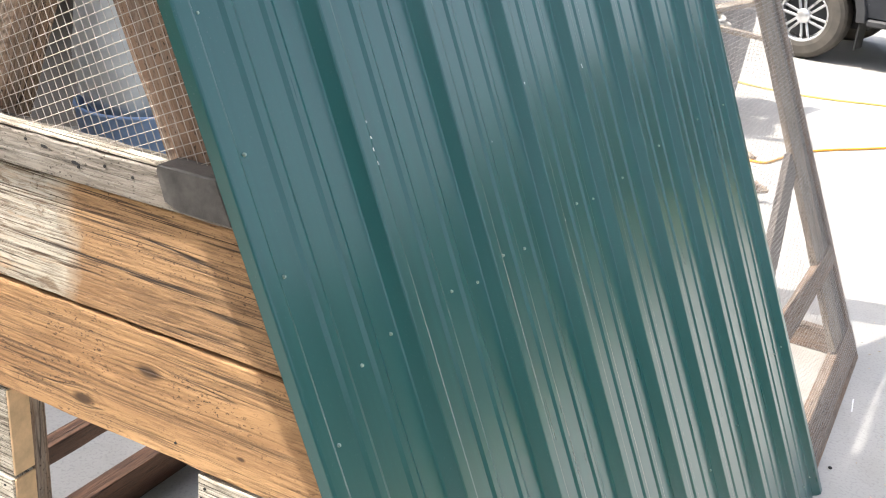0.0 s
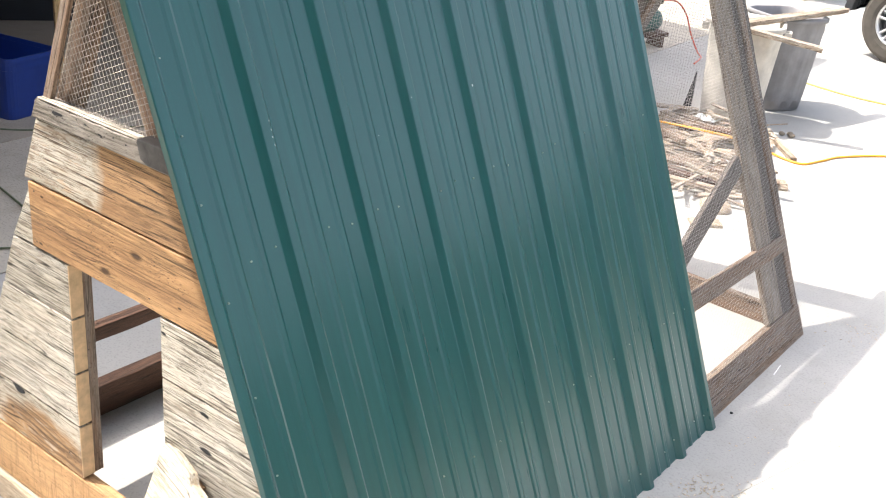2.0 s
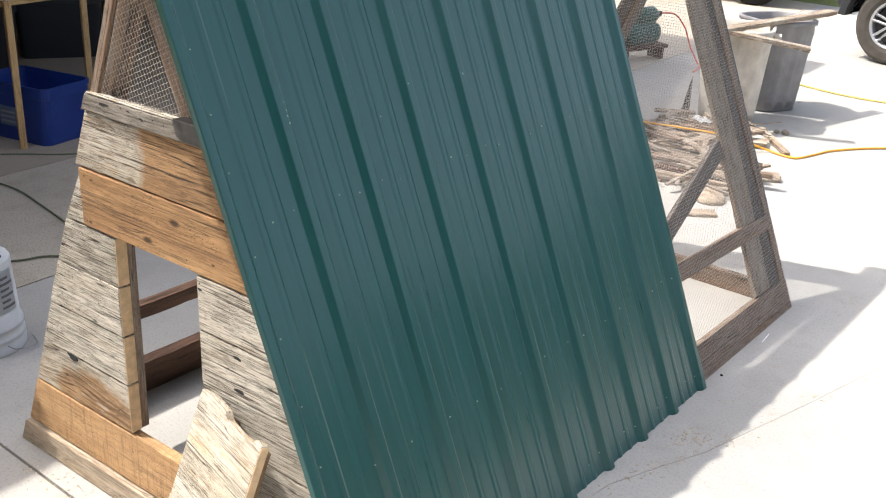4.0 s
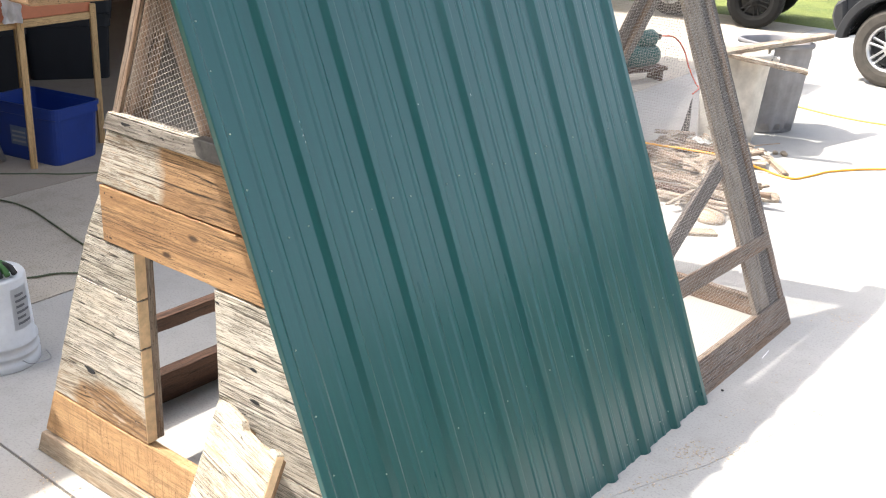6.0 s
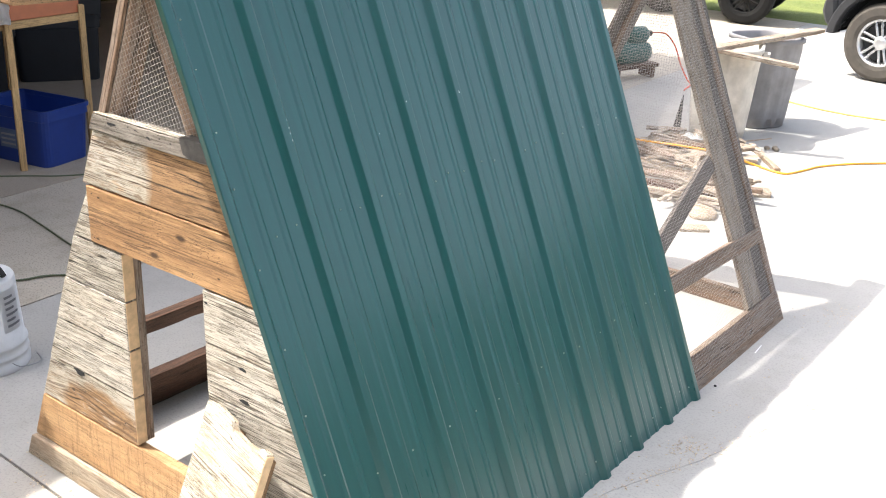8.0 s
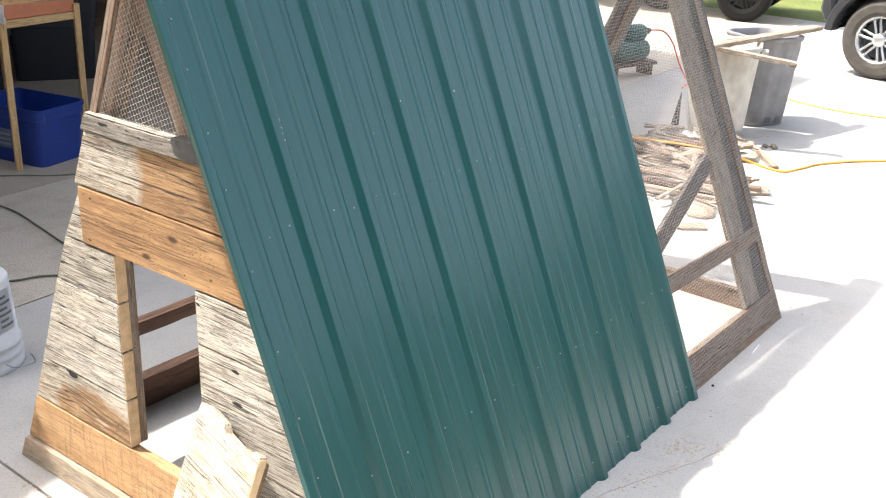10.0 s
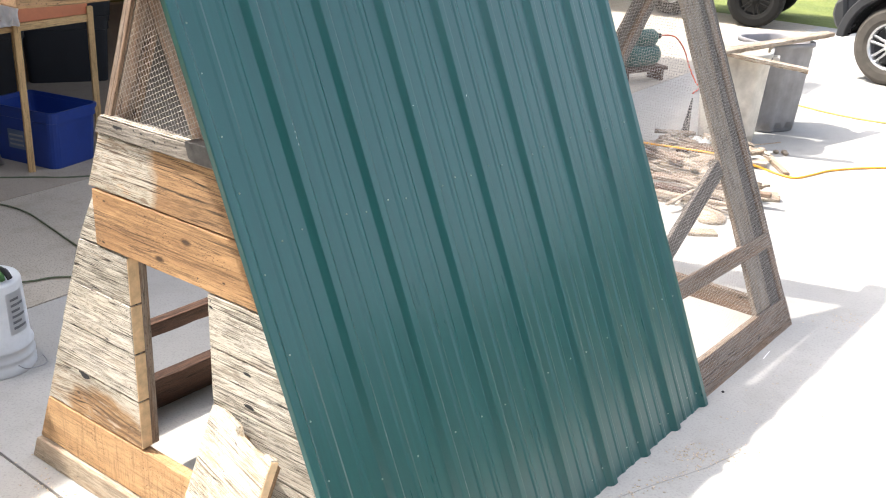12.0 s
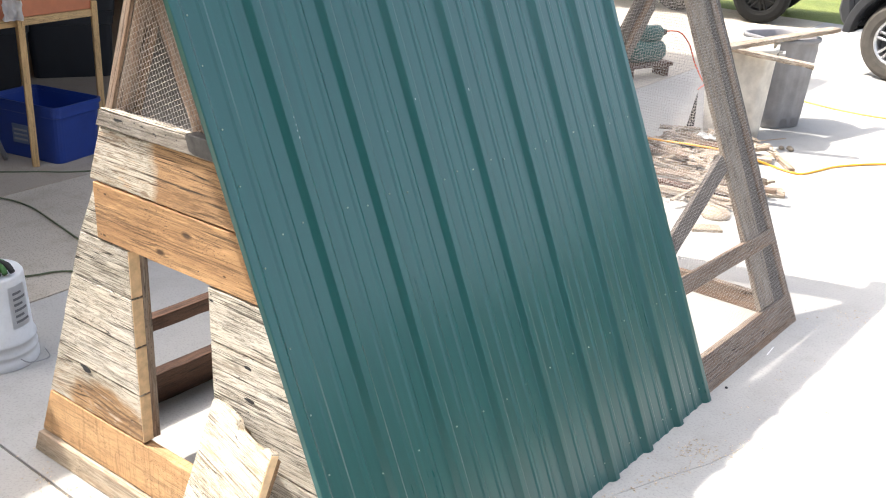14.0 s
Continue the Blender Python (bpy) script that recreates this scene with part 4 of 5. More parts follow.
def crumpled(name, x0, x1, y0, y1, z, amp, mat, label, category, seed):
    n = 26
    bm = bmesh.new()
    g = [[bm.verts.new((x0 + (x1 - x0) * i / n, y0 + (y1 - y0) * j / n, 0)) for i in range(n + 1)] for j in range(n + 1)]
    for row in g:
        for v in row:
            a = noise.noise((v.co.x * 7 + seed, v.co.y * 7, 0)) + 0.6 * noise.noise((v.co.x * 19, v.co.y * 19 + seed, 3))
            v.co.x += 0.05 * noise.noise((v.co.y * 6, seed, 1))
            v.co.y += 0.05 * noise.noise((v.co.x * 6, seed, 7))
            v.co.z = z + amp * abs(a)
    for j in range(n):
        for i in range(n):
            bm.faces.new((g[j][i], g[j][i + 1], g[j + 1][i + 1], g[j + 1][i]))
    bmesh.ops.solidify(bm, geom=bm.faces[:], thickness=0.003)
    return solo(name, bm, mat, label, category, smooth=True)


crumpled("plastic_sheet", -0.68, -0.52, 5.06, 5.18, 0.10, 0.05, "bag", "crumpled milky plastic sheet on the scrap heap", "plastic sheet", 3)

# splinters, bark and broken ends strewn over the heap
rnd = random.Random(23)
bm = bmesh.new()
for _ in range(95):
    u = rnd.random()
    x, y = (rnd.uniform(-0.95, -0.30), rnd.uniform(4.45, 5.45)) if u < 0.6 else (rnd.uniform(-0.70, 0.12), rnd.uniform(3.85, 4.6))
    ln, w = rnd.uniform(0.03, 0.20), rnd.uniform(0.006, 0.022)
    box((-ln, -w, 0), (ln, w, w * 0.9), 0.0, pose(x, y, rnd.uniform(0.02, 0.12), rnd.uniform(-25, 25), rnd.uniform(-14, 14), rnd.gauss(15, 70)), bm)
solo("wood_debris", bm, "scrap", "broken brown sticks and splinters strewn over the scrap heap", "debris", kind="stuff")

cord = tube("extension_cord", [(-1.5, 4.80, 0.05), (-0.90, 4.70, 0.115), (-0.55, 4.76, 0.125), (-0.30, 4.85, 0.11), (-0.12, 5.05, 0.02), (0.08, 5.04, 0.009), (0.155, 5.22, 0.009), (0.225, 5.44, 0.009), (0.49, 5.80, 0.009), (1.3, 6.6, 0.009), (2.8, 7.0, 0.009)], 0.0075, "orange")
tagged(cord, "orange extension cord winding over the concrete", "cord")
hose = tube("garden_hose", [(-0.92, 7.28, 0.01), (-0.69, 7.20, 0.01), (-0.316, 7.12, 0.01), (0.084, 7.15, 0.01), (0.9, 7.4, 0.01), (2.2, 7.4, 0.01)], 0.008, "yellow")
tagged(hose, "thin yellow hose on the driveway", "hose")


def trash_bin(at, mat, label, turn, girth=1.0):
    root = thing("trash_bin", at, label, "trash bin", "trash bins", turn=turn)
    m = WORLD[root] @ Matrix.Diagonal((girth, girth, 1, 1))
    flute = lambda a, i: (1 - 0.07 * math.cos(4 * a)) * (1 + (0.035 if 0 < i < 7 else 0.0) * (1 if math.sin(12 * a) > 0.2 else 0))
    prof = [(0.205, 0.0), (0.215, 0.012), (0.228, 0.10), (0.242, 0.28), (0.256, 0.46), (0.266, 0.585), (0.27, 0.60), (0.272, 0.66), (0.29, 0.665), (0.292, 0.695), (0.275, 0.70), (0.262, 0.69), (0.252, 0.55), (0.222, 0.03)]
    body = part("body", lathe(prof, 72, wave=flute), mat, root, "", m, True)
    for s in (0, 180):
        hm = m @ pose(0, 0, 0, 0, 0, s)
        bm = bmesh.new()
        for a, b in (((0.268, -0.055, 0.60), (0.315, -0.038, 0.655)), ((0.268, 0.038, 0.60), (0.315, 0.055, 0.655)), ((0.300, -0.055, 0.615), (0.318, 0.055, 0.655))):
            box(a, b, 0.004, bm=bm)
        part("handle", bm, mat, root, "", hm)
    return root


trash_bin((-0.635, 6.27, 0), "bin", "grey plastic trash bin with scrap boards across it", 62, 0.94)
trash_bin((-0.685, 5.66, 0), "bin_pale", "faded pale grey trash bin with stained sides", 20, 0.95)
for a, b, w in (((-0.655, 5.26, 0.725), (-0.345, 6.60, 0.755), 0.095), ((-0.66, 5.33, 0.715), (-0.116, 5.567, 0.640), 0.085)):
    ob = beam("scrap_board", a, b, w, 0.03, (0, 0, 1), "scrap", None, "", 0.003)
    tagged(ob, "rough old board laid across the trash bins", "board", "boards on the bins")

wedge = prism([(-0.035, 0.0), (0.03, 0.0), (0.008, 0.30)], -0.012, 0.012, 0.002)
solo("plastic_wedge", wedge, "black", "narrow dark plastic wedge leaning beside the pale bin", "offcut", m=pose(-0.93, 5.48, 0.0, -8, 0, 4))

# green pump on a plank stand
pump = thing("air_compressor", (-2.18, 7.03, 0), "green compressor on a low red-brown plank stand", "compressor", turn=72)
pm = WORLD[pump]
part("tank", lathe([(0.02, -0.19), (0.09, -0.175), (0.105, -0.13), (0.105, 0.13), (0.09, 0.175), (0.02, 0.19)], 24, pose(0, 0, 0.24, 0, 90, 0)), "green_tool", pump, "", pm, True)
part("motor", lathe([(0.03, -0.12), (0.075, -0.11), (0.08, 0.08), (0.06, 0.11), (0.02, 0.13)], 20, pose(0.04, 0, 0.40, 0, 90, 0)), "green_tool", pump, "", pm, True)
part("plug", box((0.16, -0.02, 0.38), (0.23, 0.02, 0.43), 0.006), "black", pump, "", pm)
part("stand_top", box((-0.30, -0.10, 0.10), (0.28, 0.10, 0.135), 0.004), "red_wood", pump, "", pm)
for x in (-0.24, 0.20):
    part("stand_leg", box((x, -0.09, 0), (x + 0.04, 0.09, 0.10), 0.003), "red_wood", pump, "", pm)
rc = tube("power_cord", [(-2.11, 7.24, 0.41), (-2.02, 7.36, 0.40), (-1.93, 7.41, 0.29), (-1.84, 7.39, 0.13), (-1.72, 7.31, 0.02), (-1.62, 7.18, 0.008), (-1.55, 6.9, 0.008)], 0.007, "red_cord")
tagged(rc, "red-orange power cord of the compressor", "cord")


# ---- vehicles ----
def wheel(parent, m, r=0.375, w=0.24, tyre="tyre", rim="rim", chunky=False):
    """Outer face at local y = 0, facing +y; centre at the origin of m."""
    R = m @ pose(0, 0, 0, 90, 0, 0)
    prof = [(r * 0.60, 0.0), (r * 0.70, -0.012), (r * 0.88, -0.010), (r * 0.96, 0.012), (r, 0.045), (r, w - 0.045), (r * 0.95, w - 0.01), (r * 0.60, w)]
    lug = (lambda a, i: 1 + (0.02 if i in (3, 4, 5, 6) and math.sin(34 * a + i) > 0 else 0)) if chunky else (lambda a, i: 1 + (0.008 if i in (4, 5) and math.sin(44 * a + i) > 0 else 0))
    t = part("tyre", lathe(prof, 88, wave=lug, caps=False), tyre, parent, "", R)
    part("rim", lathe([(r * 0.615, 0.008), (r * 0.60, 0.0), (r * 0.56, 0.004), (r * 0.53, 0.05), (r * 0.53, w - 0.02)], 48, caps=False), rim, t, "bright alloy rim", R, True)
    for k in range(6):
        for lean in (-1, 1):
            bm = box((0.10 * r, -0.011, 0.012), (0.57 * r, 0.011, 0.035), 0.005)
            part("spoke", bm, rim, t, "", R @ pose(0, 0, 0, 0, 0, 60 * k + 15) @ pose(0, 0.017 * lean, 0, 0, 0, 4 * lean))
    part("hub", lathe([(0.16 * r, 0.002), (0.17 * r, 0.008), (0.17 * r, 0.05)], 20), rim, t, "", R, True)
    part("brake", lathe([(0.50 * r, 0.075), (0.50 * r, 0.09)], 24), "trim", t, "", R)


def arch(cx, r, z0, n=12):
    a0 = math.asin(min(1.0, max(-1.0, (z0 - 0.375) / r)))
    return [(cx + r * math.cos(t), 0.375 + r * math.sin(t)) for t in [a0 + (math.pi - 2 * a0) * i / n for i in range(n + 1)]]


def vehicle(name, at, turn, outline, wide, paint, label, category, wheels, glass_bits, wheel_kw):
    root = thing(name, at, label, category, turn=turn)
    m = WORLD[root]
    bm = prism(outline, -wide, -0.02)
    bmesh.ops.bevel(bm, geom=[e for e in bm.edges if e.calc_face_angle(0) > 0.35], offset=0.035, segments=3, affect="EDGES")
    part("body", bm, paint, root, "", m, False)
    for cx in wheels:
        wheel(root, m @ pose(cx, 0.0, wheel_kw.get("r", 0.375), 0, 0, 0) @ pose(0, 0, 0, 0, 0, 0), **wheel_kw)
        wheel(root, m @ pose(cx, -wide + 0.02, wheel_kw.get("r", 0.375), 0, 0, 180), **wheel_kw)
    for pts in glass_bits:
        part("side_window", prism(pts, -0.05, -0.012, 0.004), "glass", root, "dark side window", m)
    return root


suv_line = [(0.49, 0.42), (0.54, 0.56), (0.555, 0.74), (0.55, 0.84), (0.525, 0.94), (0.46, 1.03), (0.35, 1.10), (0.15, 1.14), (0.0, 1.15), (-0.95, 1.19), (-1.55, 1.70), (-1.75, 1.76), (-3.35, 1.78), (-3.62, 1.62), (-3.70, 1.05), (-3.72, 0.55), (-3.60, 0.42)]
suv_line += [p for p in arch(-2.68, 0.455, 0.42)][::-1] + [(-1.2, 0.40)] + [p for p in arch(0.0, 0.455, 0.42)][::-1]
suv = vehicle("dark_suv", (-0.44, 8.72, 0), 172, suv_line, 1.78, "suv", "dark grey off-road car with dusty tyres and alloy wheels", "car", (0.0, -2.68),
              [[(-1.10, 1.20), (-1.60, 1.64), (-2.30, 1.66), (-2.30, 1.22)], [(-2.38, 1.22), (-2.38, 1.66), (-3.3, 1.66), (-3.45, 1.24)]], dict(r=0.375, w=0.25))
sm = WORLD[suv]
ring = arch(0.0, 0.465, 0.40, 16)
outer = [(x * 1.17, 0.375 + (z - 0.375) * 1.17) for x, z in ring]
part("fender_flare", prism(ring + outer[::-1], -0.12, 0.035, 0.008), "trim", suv, "black plastic wheel arch", sm)
part("front_bumper", prism([(0.46, 0.43), (0.58, 0.48), (0.63, 0.60), (0.62, 0.72), (0.52, 0.80), (0.48, 0.62)], -1.82, 0.02, 0.03), "trim", suv, "dark bumper", sm)
part("headlight", prism([(0.46, 0.90), (0.555, 0.86), (0.53, 0.95), (0.47, 1.01)], -0.34, -0.010, 0.012), "lamp_lens", suv, "clear headlight", sm)
part("indicator", prism([(0.43, 0.91), (0.465, 0.89), (0.465, 0.98), (0.435, 0.99)], -0.06, -0.008, 0.006), "amber", suv, "amber indicator", sm)
part("mud_flap", box((-0.50, -0.24, 0.16), (-0.485, -0.01, 0.50), 0.003), "black", suv, "black mud flap", sm)
part("side_step", box((-2.2, -0.08, 0.38), (-0.55, 0.03, 0.44), 0.015), "trim", suv, "", sm)
part("front_door", prism([(-0.72, 0.50), (-0.72, 1.12), (-1.75, 1.16), (-1.75, 0.50)], -0.03, -0.008, 0.006), "suv", suv, "", sm)
part("wheel_well", box((-0.50, -1.70, 0.30), (0.46, -0.30, 0.86)), "black", suv, "", sm)

bed_line = [(0.60, 0.72), (0.61, 1.22), (-0.98, 1.24), (-1.05, 1.72), (-1.25, 1.78), (-2.9, 1.76), (-3.5, 1.22), (-4.5, 1.12), (-4.62, 0.60), (-4.2, 0.55)]
bed_line += arch(-3.55, 0.50, 0.55)[::-1] + [(-1.2, 0.52)] + arch(0.0, 0.50, 0.55)[::-1]
bed_line = [(-x, z) for x, z in bed_line][::-1]
truck = vehicle("white_pickup", (-2.79, 11.10, 0), 193, bed_line, 1.85, "white_paint", "white pickup truck with chunky dark off-road tyres", "truck", (0.0, 3.55),
                [[(1.12, 1.24), (1.15, 1.66), (1.85, 1.68), (1.85, 1.24)], [(1.92, 1.24), (1.92, 1.68), (2.7, 1.66), (3.2, 1.26)]], dict(r=0.345, w=0.30, tyre="black_tyre", rim="black_tyre", chunky=True))
tm = WORLD[truck]
part("tailgate", box((-0.645, -1.60, 0.76), (-0.595, -0.26, 1.20), 0.01), "white_paint", truck, "", tm)
for y in (-1.87, -0.20):
    part("tail_light", box((-0.635, y, 0.88), (-0.56, y + 0.195, 1.12), 0.012), "red_lens", truck, "red tail light", tm)
part("rear_bumper", box((-0.66, -1.80, 0.52), (-0.53, -0.06, 0.68), 0.02), "trim", truck, "black step bumper", tm)
part("rack_bar", box((-1.24, -0.40, 0.755), (0.4, -0.34, 0.80), 0.006), "trim", truck, "", tm)
spare = thing("spare_wheel", (-4.02, 11.18, 0), "spare wheel with bright rim beside the truck", "wheel", turn=174)
wheel(spare, WORLD[spare] @ pose(0, 0, 0.385), r=0.385, w=0.24)

# ---- garage: open door, shaded bay ----
# it stands turned a little; local x runs out from its front wall
GAR = pose(-2.98, 1.0, 0, 0, 0, 3.2)


def gwall(name, lo, hi, mat, label, category="wall", bevel=0.0):
    return solo(name, box(lo, hi, bevel), mat, label, category, kind="structure", m=GAR)


gwall("wall_front_near", (-0.14, -4.6, 0), (0, -3.2, 3.7), "siding", "beige garage wall beside the open door")
gwall("wall_front_far", (-0.14, 4.72, 0), (0, 6.0, 3.7), "siding", "beige garage wall with upright battens")
gwall("door_header", (-0.14, -3.2, 2.42), (0, 4.72, 3.7), "siding", "beige wall above the garage door")
gwall("wall_back", (-6.3, -4.6, 0), (-6.16, 6.0, 3.7), "wall_in", "dim bare back wall of the garage")
gwall("wall_side_near", (-6.16, -4.6, 0), (-0.14, -4.46, 3.7), "wall_in", "dim side wall of the garage")
gwall("wall_side_far", (-6.16, 5.86, 0), (-0.14, 6.0, 3.7), "siding", "beige side wall of the garage")
gwall("ceiling", (-6.16, -4.46, 2.70), (-0.14, 5.86, 2.76), "wall_in", "dim garage ceiling", "ceiling")
gwall("door_trim", (-0.15, 4.62, 0), (0.02, 4.72, 2.42), "brown_trim", "dark brown garage door trim", "trim", 0.004)
for i in range(7):
    gwall("batten", (0, 4.78 + i * 0.195, 0.02), (0.018, 4.81 + i * 0.195, 3.6), "siding", "upright beige siding batten", "trim", 0.003)
solo("garage_roof", prism([(-6.6, 3.72), (0.235, 3.72), (0.235, 3.84), (-3.1, 4.9), (-6.6, 3.84)], -4.9, 6.12), "roof", "dark shingle roof of the garage", "roof", kind="structure", m=GAR)
# an unseen wall across the drive, added to darken reflections in the roof ribs
solo("wall_house", box((-3.5, -8.2, 0), (13.0, -8.0, 7.0)), "unseen_dark", "plain dark brown wall, added unseen for the roof's reflections", "wall", kind="structure")

# workbench of pale studs
bench = thing("workbench", (-3.75, 1.7, 0), "workbench of pale stud timber with a terracotta front panel", "workbench")
for x, y in ((-3.385, 1.58), (-3.60, 2.20), (-4.09, 1.43), (-4.27, 2.04)):
    beam("leg", (x, y, 0), (x + 0.01, y, 0.93), 0.038, 0.036, (0.95, -0.3, 0), "new_wood", bench)
beam("rail", (-3.21, 0.85, 0.90), (-3.615, 2.23, 0.855), 0.045, 0.05, (0.98, 0.16, 0), "new_wood", bench)
beam("rail", (-3.615, 2.21, 0.855), (-4.27, 2.06, 0.87), 0.045, 0.04, (0, 1, 0), "new_wood", bench)
beam("front_panel", (-3.215, 0.83, 1.012), (-3.615, 2.20, 0.967), 0.17, 0.03, (0.98, 0.16, 0), "terracotta", bench, "terracotta-coloured panel")
part("worktop", box((-0.40, -0.72, 1.10), (0.42, 0.72, 1.13), 0.004), "new_wood", bench, "", pose(-3.83, 1.55, 0, 0, 0, 15.5))
tube("pipe_leg", [(-3.50, 1.19, 0.90), (-3.56, 1.35, 0.45), (-3.62, 1.51, 0.02)], 0.016, "steel", bench, "grey steel tube")
bm = bmesh.new()
n = 12
g = [[bm.verts.new((0.012 * math.sin(i * 1.3) + 0.02 * noise.noise((i * 0.4, j * 0.4, 2)), -0.055 + 0.11 * i / n + 0.01 * noise.noise((j * 0.5, i * 0.3, 5)), -0.16 * j / n)) for i in range(n + 1)] for j in range(n + 1)]
for j in range(n):
    for i in range(n):
        bm.faces.new((g[j][i], g[j][i + 1], g[j + 1][i + 1], g[j + 1][i]))
bmesh.ops.solidify(bm, geom=bm.faces[:], thickness=0.006)
solo("rag", bm, "rag", "pale grey rag hanging on the workbench", "rag", m=pose(-3.36, 1.53, 1.06, 0, 0, -8), smooth=True)


def tote(at, turn, mat, label, sticker=True, size=(0.60, 0.41, 0.37), group="storage totes"):
    """Tapered storage tub, open, with a rolled rim; local origin at the middle of its base."""
    root = thing("storage_tote", at, label, "storage tote", group, turn=turn)
    m = WORLD[root]
    lx, ly, h = size
    def ring(bm, sx, sy, z, r=0.05):
        pts = []
        for cx, cy, a0 in ((1, 1, 0), (-1, 1, 90), (-1, -1, 180), (1, -1, 270)):
            for k in range(5):
                a = radians(a0 + 22.5 * k)
                pts.append(bm.verts.new((cx * (sx - r) + r * math.cos(a), cy * (sy - r) + r * math.sin(a), z)))
        return pts
    def shell(levels, ends):
        bm = bmesh.new()
        rings = [ring(bm, lx / 2 * s, ly / 2 * s, z) for s, z in levels]
        for a, b in zip(rings, rings[1:] if ends else rings[1:] + rings[:1]):
            for k in range(20):
                bm.faces.new((a[k], a[(k + 1) % 20], b[(k + 1) % 20], b[k]))
        if ends:
            bm.faces.new(rings[0][::-1])
            bm.faces.new(rings[-1])
        return bm
    part("tub", shell([(0.88, 0), (0.90, 0.01), (0.965, h * 0.80), (1.0, h * 0.81), (1.0, h * 0.93), (0.975, h * 0.93), (0.86, 0.012)], True), mat, root, "", m)
    part("rim", shell([(0.972, h * 0.932), (1.03, h * 0.932), (1.035, h), (0.985, h)], False), mat, root, "", m)
    if sticker:
        s = part("sticker", box((-0.10, -ly / 2 * 0.955 - 0.004, 0.10), (0.06, -ly / 2 * 0.935, 0.22)), "tote_label", root, "dull product sticker", m)
        for i in range(3):
            part("print_bar", box((-0.085, -ly / 2 * 0.955 - 0.006, 0.12 + 0.03 * i), (0.03, -ly / 2 * 0.955 - 0.002, 0.132 + 0.03 * i)), "print_grey", s, "", m)
    return root


tote((-3.625, 1.81, 0), 12.7, "tote", "open blue plastic storage tote with a dull sticker", True, (0.60, 0.385, 0.37))
# a milky sack standing in a pale blue tub
sack = thing("plastic_sack", (-2.60, 2.84, 0.004), "milky plastic sack slumped outside the open garage", "sack")
lump = lambda a, i: 1 + 0.10 * noise.noise((3 * math.cos(a), 3 * math.sin(a), i * 0.5)) + 0.05 * math.sin(5 * a + i * 0.3)
part("bag", lathe([(0.20, 0.20), (0.27, 0.30), (0.29, 0.50), (0.28, 0.74), (0.24, 0.95), (0.16, 1.12), (0.05, 1.22)], 48, wave=lump), "milky", sack, "", WORLD[sack], True)
part("tub", lathe([(0.25, 0.0), (0.29, 0.02), (0.31, 0.23), (0.32, 0.235), (0.315, 0.25), (0.29, 0.24), (0.23, 0.03)], 36), "pale_blue", sack, "pale blue plastic tub", WORLD[sack], True)
tote((-5.6, 3.2, 0), 60, "tote_dark", "black storage tote in the dim garage", False, (0.7, 0.5, 0.55))
tote((-5.4, 2.3, 0), 70, "tote_dark", "black storage tote in the dim garage", False, (0.7, 0.5, 0.6))
tote((-5.5, 3.25, 0.55), 62, "tote_dark", "black storage tote stacked in the dim garage", False, (0.6, 0.45, 0.4))

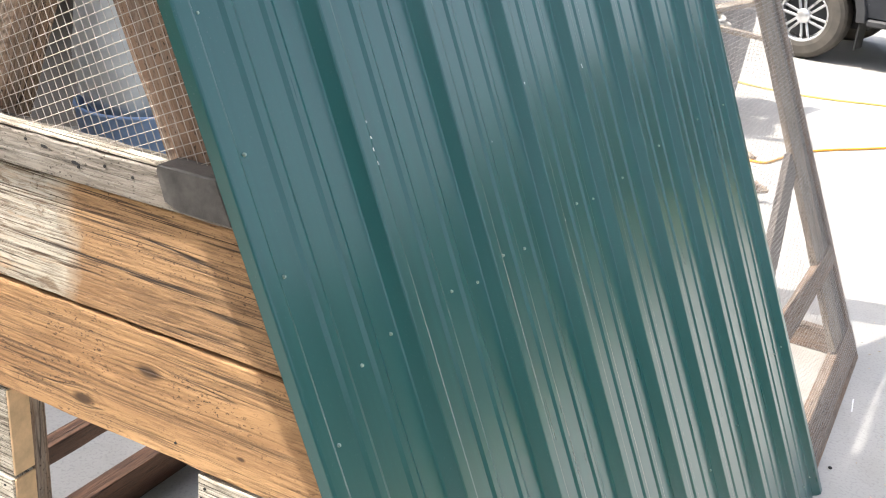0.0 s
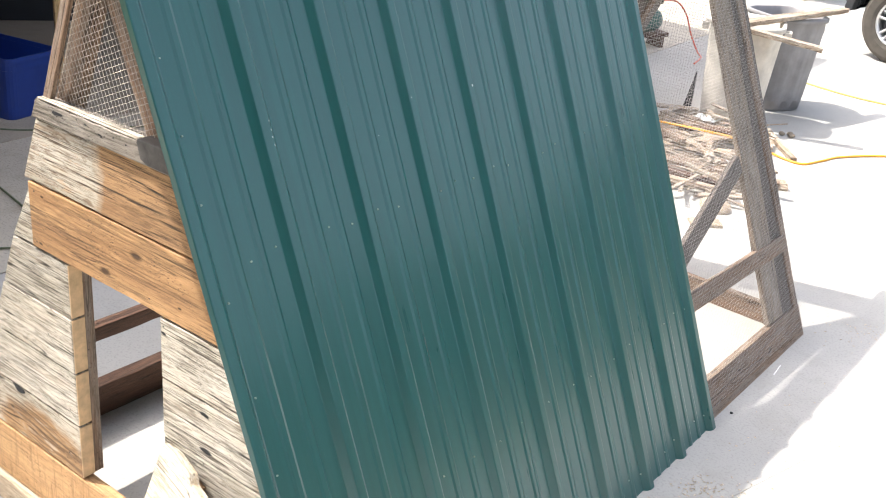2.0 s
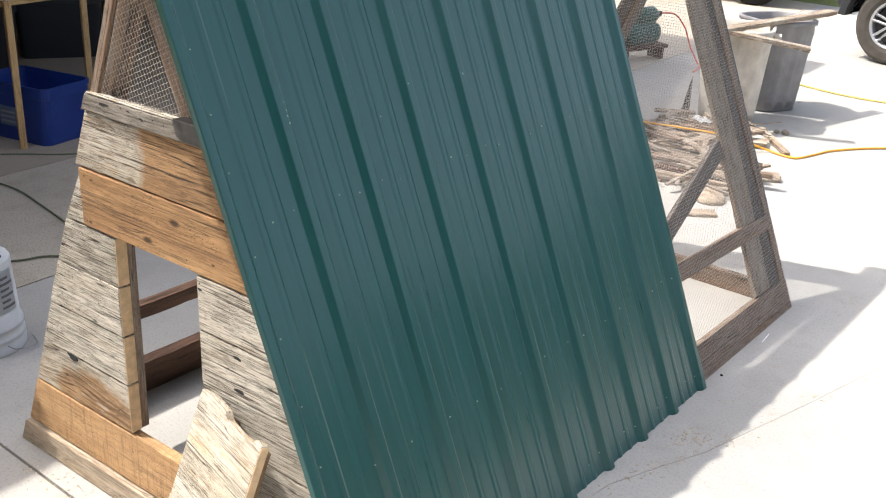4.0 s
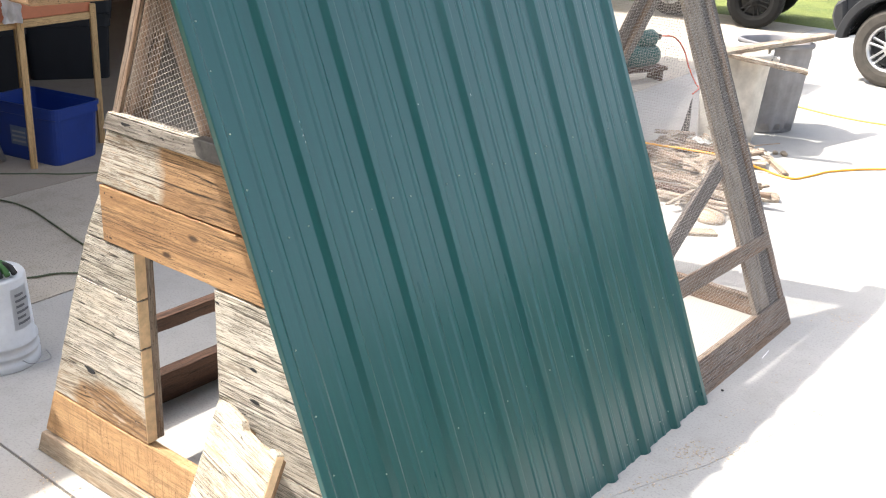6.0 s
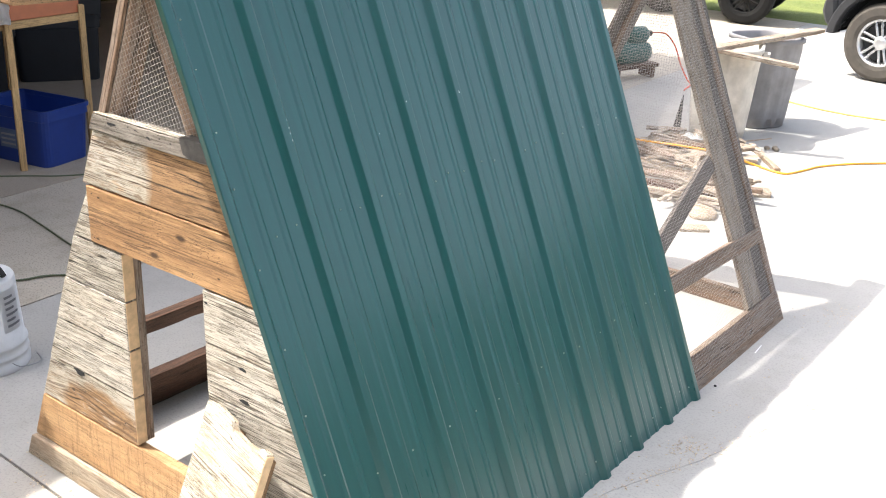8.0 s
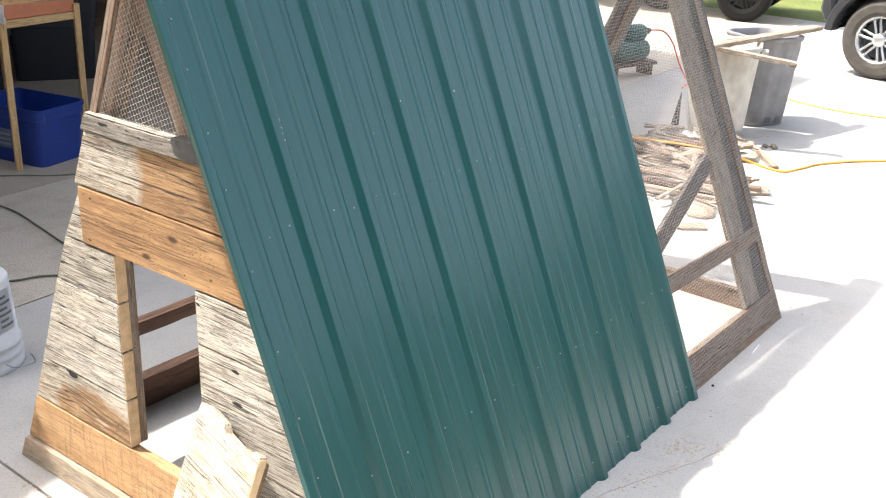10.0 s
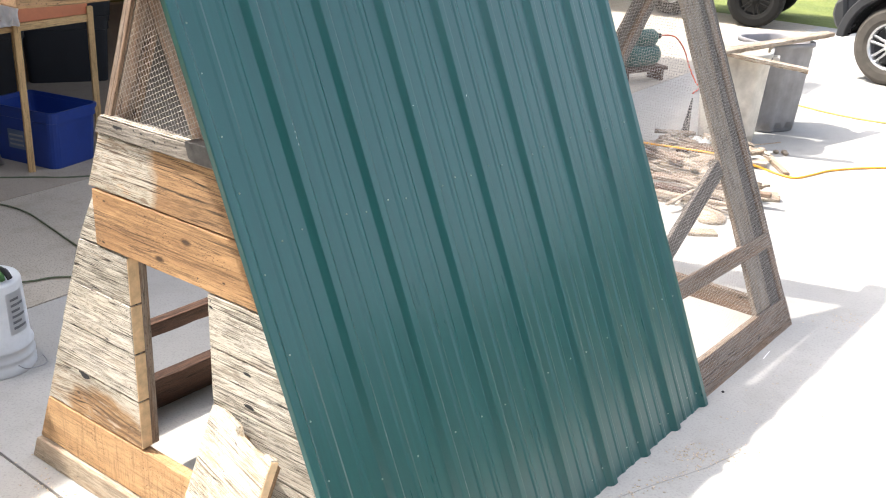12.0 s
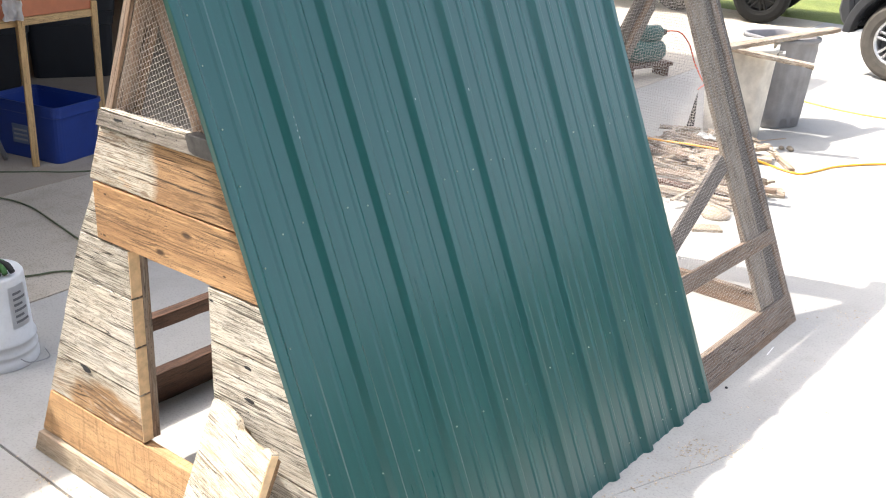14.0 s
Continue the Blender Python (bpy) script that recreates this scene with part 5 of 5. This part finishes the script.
# bucket upside down with a glove on it
bucket = thing("bucket", (-1.285, 0.205, 0), "white plastic bucket standing upside down on concrete", "bucket", turn=0)
bm_ = WORLD[bucket] @ pose(0, 0, 0, 0, 0, 26)
part("body", lathe([(0.150, 0.0), (0.152, 0.004), (0.152, 0.030), (0.147, 0.034), (0.146, 0.05), (0.151, 0.054), (0.151, 0.064), (0.145, 0.068), (0.144, 0.092), (0.150, 0.096), (0.149, 0.106), (0.140, 0.112), (0.128, 0.36), (0.122, 0.370), (0.05, 0.372)], 56), "bucket", bucket, "", bm_, True)
for i, (z0, z1, a0, a1) in enumerate(((0.165, 0.335, -24, 14),)):
    bm = bmesh.new()
    vs = []
    for k in range(9):
        a = radians(a0 + (a1 - a0) * k / 8)
        vs.append([bm.verts.new(((0.1405 - (z - 0.112) * 0.0484 + 0.0015) * math.cos(a), (0.1405 - (z - 0.112) * 0.0484 + 0.0015) * math.sin(a), z)) for z in (z0, z1)])
    for a, b in zip(vs, vs[1:]):
        bm.faces.new((a[0], b[0], b[1], a[1]))
    bmesh.ops.solidify(bm, geom=bm.faces[:], thickness=0.0008)
    lab = part("label", bm, "label_paper", bucket, "pale grey printed label", bm_)
    for j in range(6):
        bm = bmesh.new()
        vs = []
        for k in range(4):
            a = radians(-17 + (6 if j % 2 else 9) * k)
            z0b = 0.185 + 0.023 * j
            vs.append([bm.verts.new(((0.1405 - (z - 0.112) * 0.0484 + 0.0032) * math.cos(a), (0.1405 - (z - 0.112) * 0.0484 + 0.0032) * math.sin(a), z)) for z in (z0b, z0b + 0.010)])
        for a, b in zip(vs, vs[1:]):
            bm.faces.new((a[0], b[0], b[1], a[1]))
        bmesh.ops.solidify(bm, geom=bm.faces[:], thickness=0.0008)
        part("print_bar", bm, "print_grey", lab, "", bm_)
tube("bail", [(-1.27 + 0.152, 0.21, 0.05), (-1.27 + 0.165, 0.24, 0.03), (-1.27 + 0.14, 0.33, 0.01), (-1.27 + 0.06, 0.36, 0.008)], 0.002, "steel", bucket, "thin wire handle")
glove = thing("work_glove", (-1.27, 0.215, 0.372), "green and black work glove lying on the bucket", "glove")
gm = WORLD[glove]
bm = bmesh.new()
bmesh.ops.create_icosphere(bm, subdivisions=3, radius=0.06)
for v in bm.verts:
    v.co *= 1 + 0.3 * noise.noise(v.co * 30)
    v.co.z = max(v.co.z * 0.55, -0.012) + 0.012
part("palm", bm, "glove", glove, "", gm, True)
for k in range(4):
    tube("finger", [(-1.275 + 0.02, 0.175 + 0.024 * k, 0.40), (-1.275 + 0.07, 0.17 + 0.026 * k, 0.405), (-1.275 + 0.10, 0.165 + 0.028 * k, 0.385)], 0.011, "black" if k % 2 else "glove", glove)

# cords on the garage floor
gc = tube("extension_cord", [(-5.0, 0.2, 0.008), (-3.9, 0.7, 0.008), (-3.1, 1.09, 0.008), (-2.80, 1.175, 0.008), (-2.47, 1.142, 0.008), (-2.07, 1.087, 0.008), (-1.80, 1.09, 0.008), (-1.67, 1.03, 0.008), (-1.74, 0.93, 0.008), (-1.86, 0.80, 0.008), (-1.92, 0.66, 0.008), (-2.2, 0.3, 0.008), (-2.7, 0.0, 0.008)], 0.005, "green_cord")
tagged(gc, "dark green cord curling over the garage floor", "cord")
gc2 = tube("extension_cord", [(-4.2, 0.55, 0.006), (-3.46, 1.34, 0.006), (-3.28, 1.54, 0.006), (-3.11, 1.73, 0.006), (-2.8, 2.3, 0.006)], 0.006, "green_cord")
tagged(gc2, "thin dark cord across the garage floor", "cord")
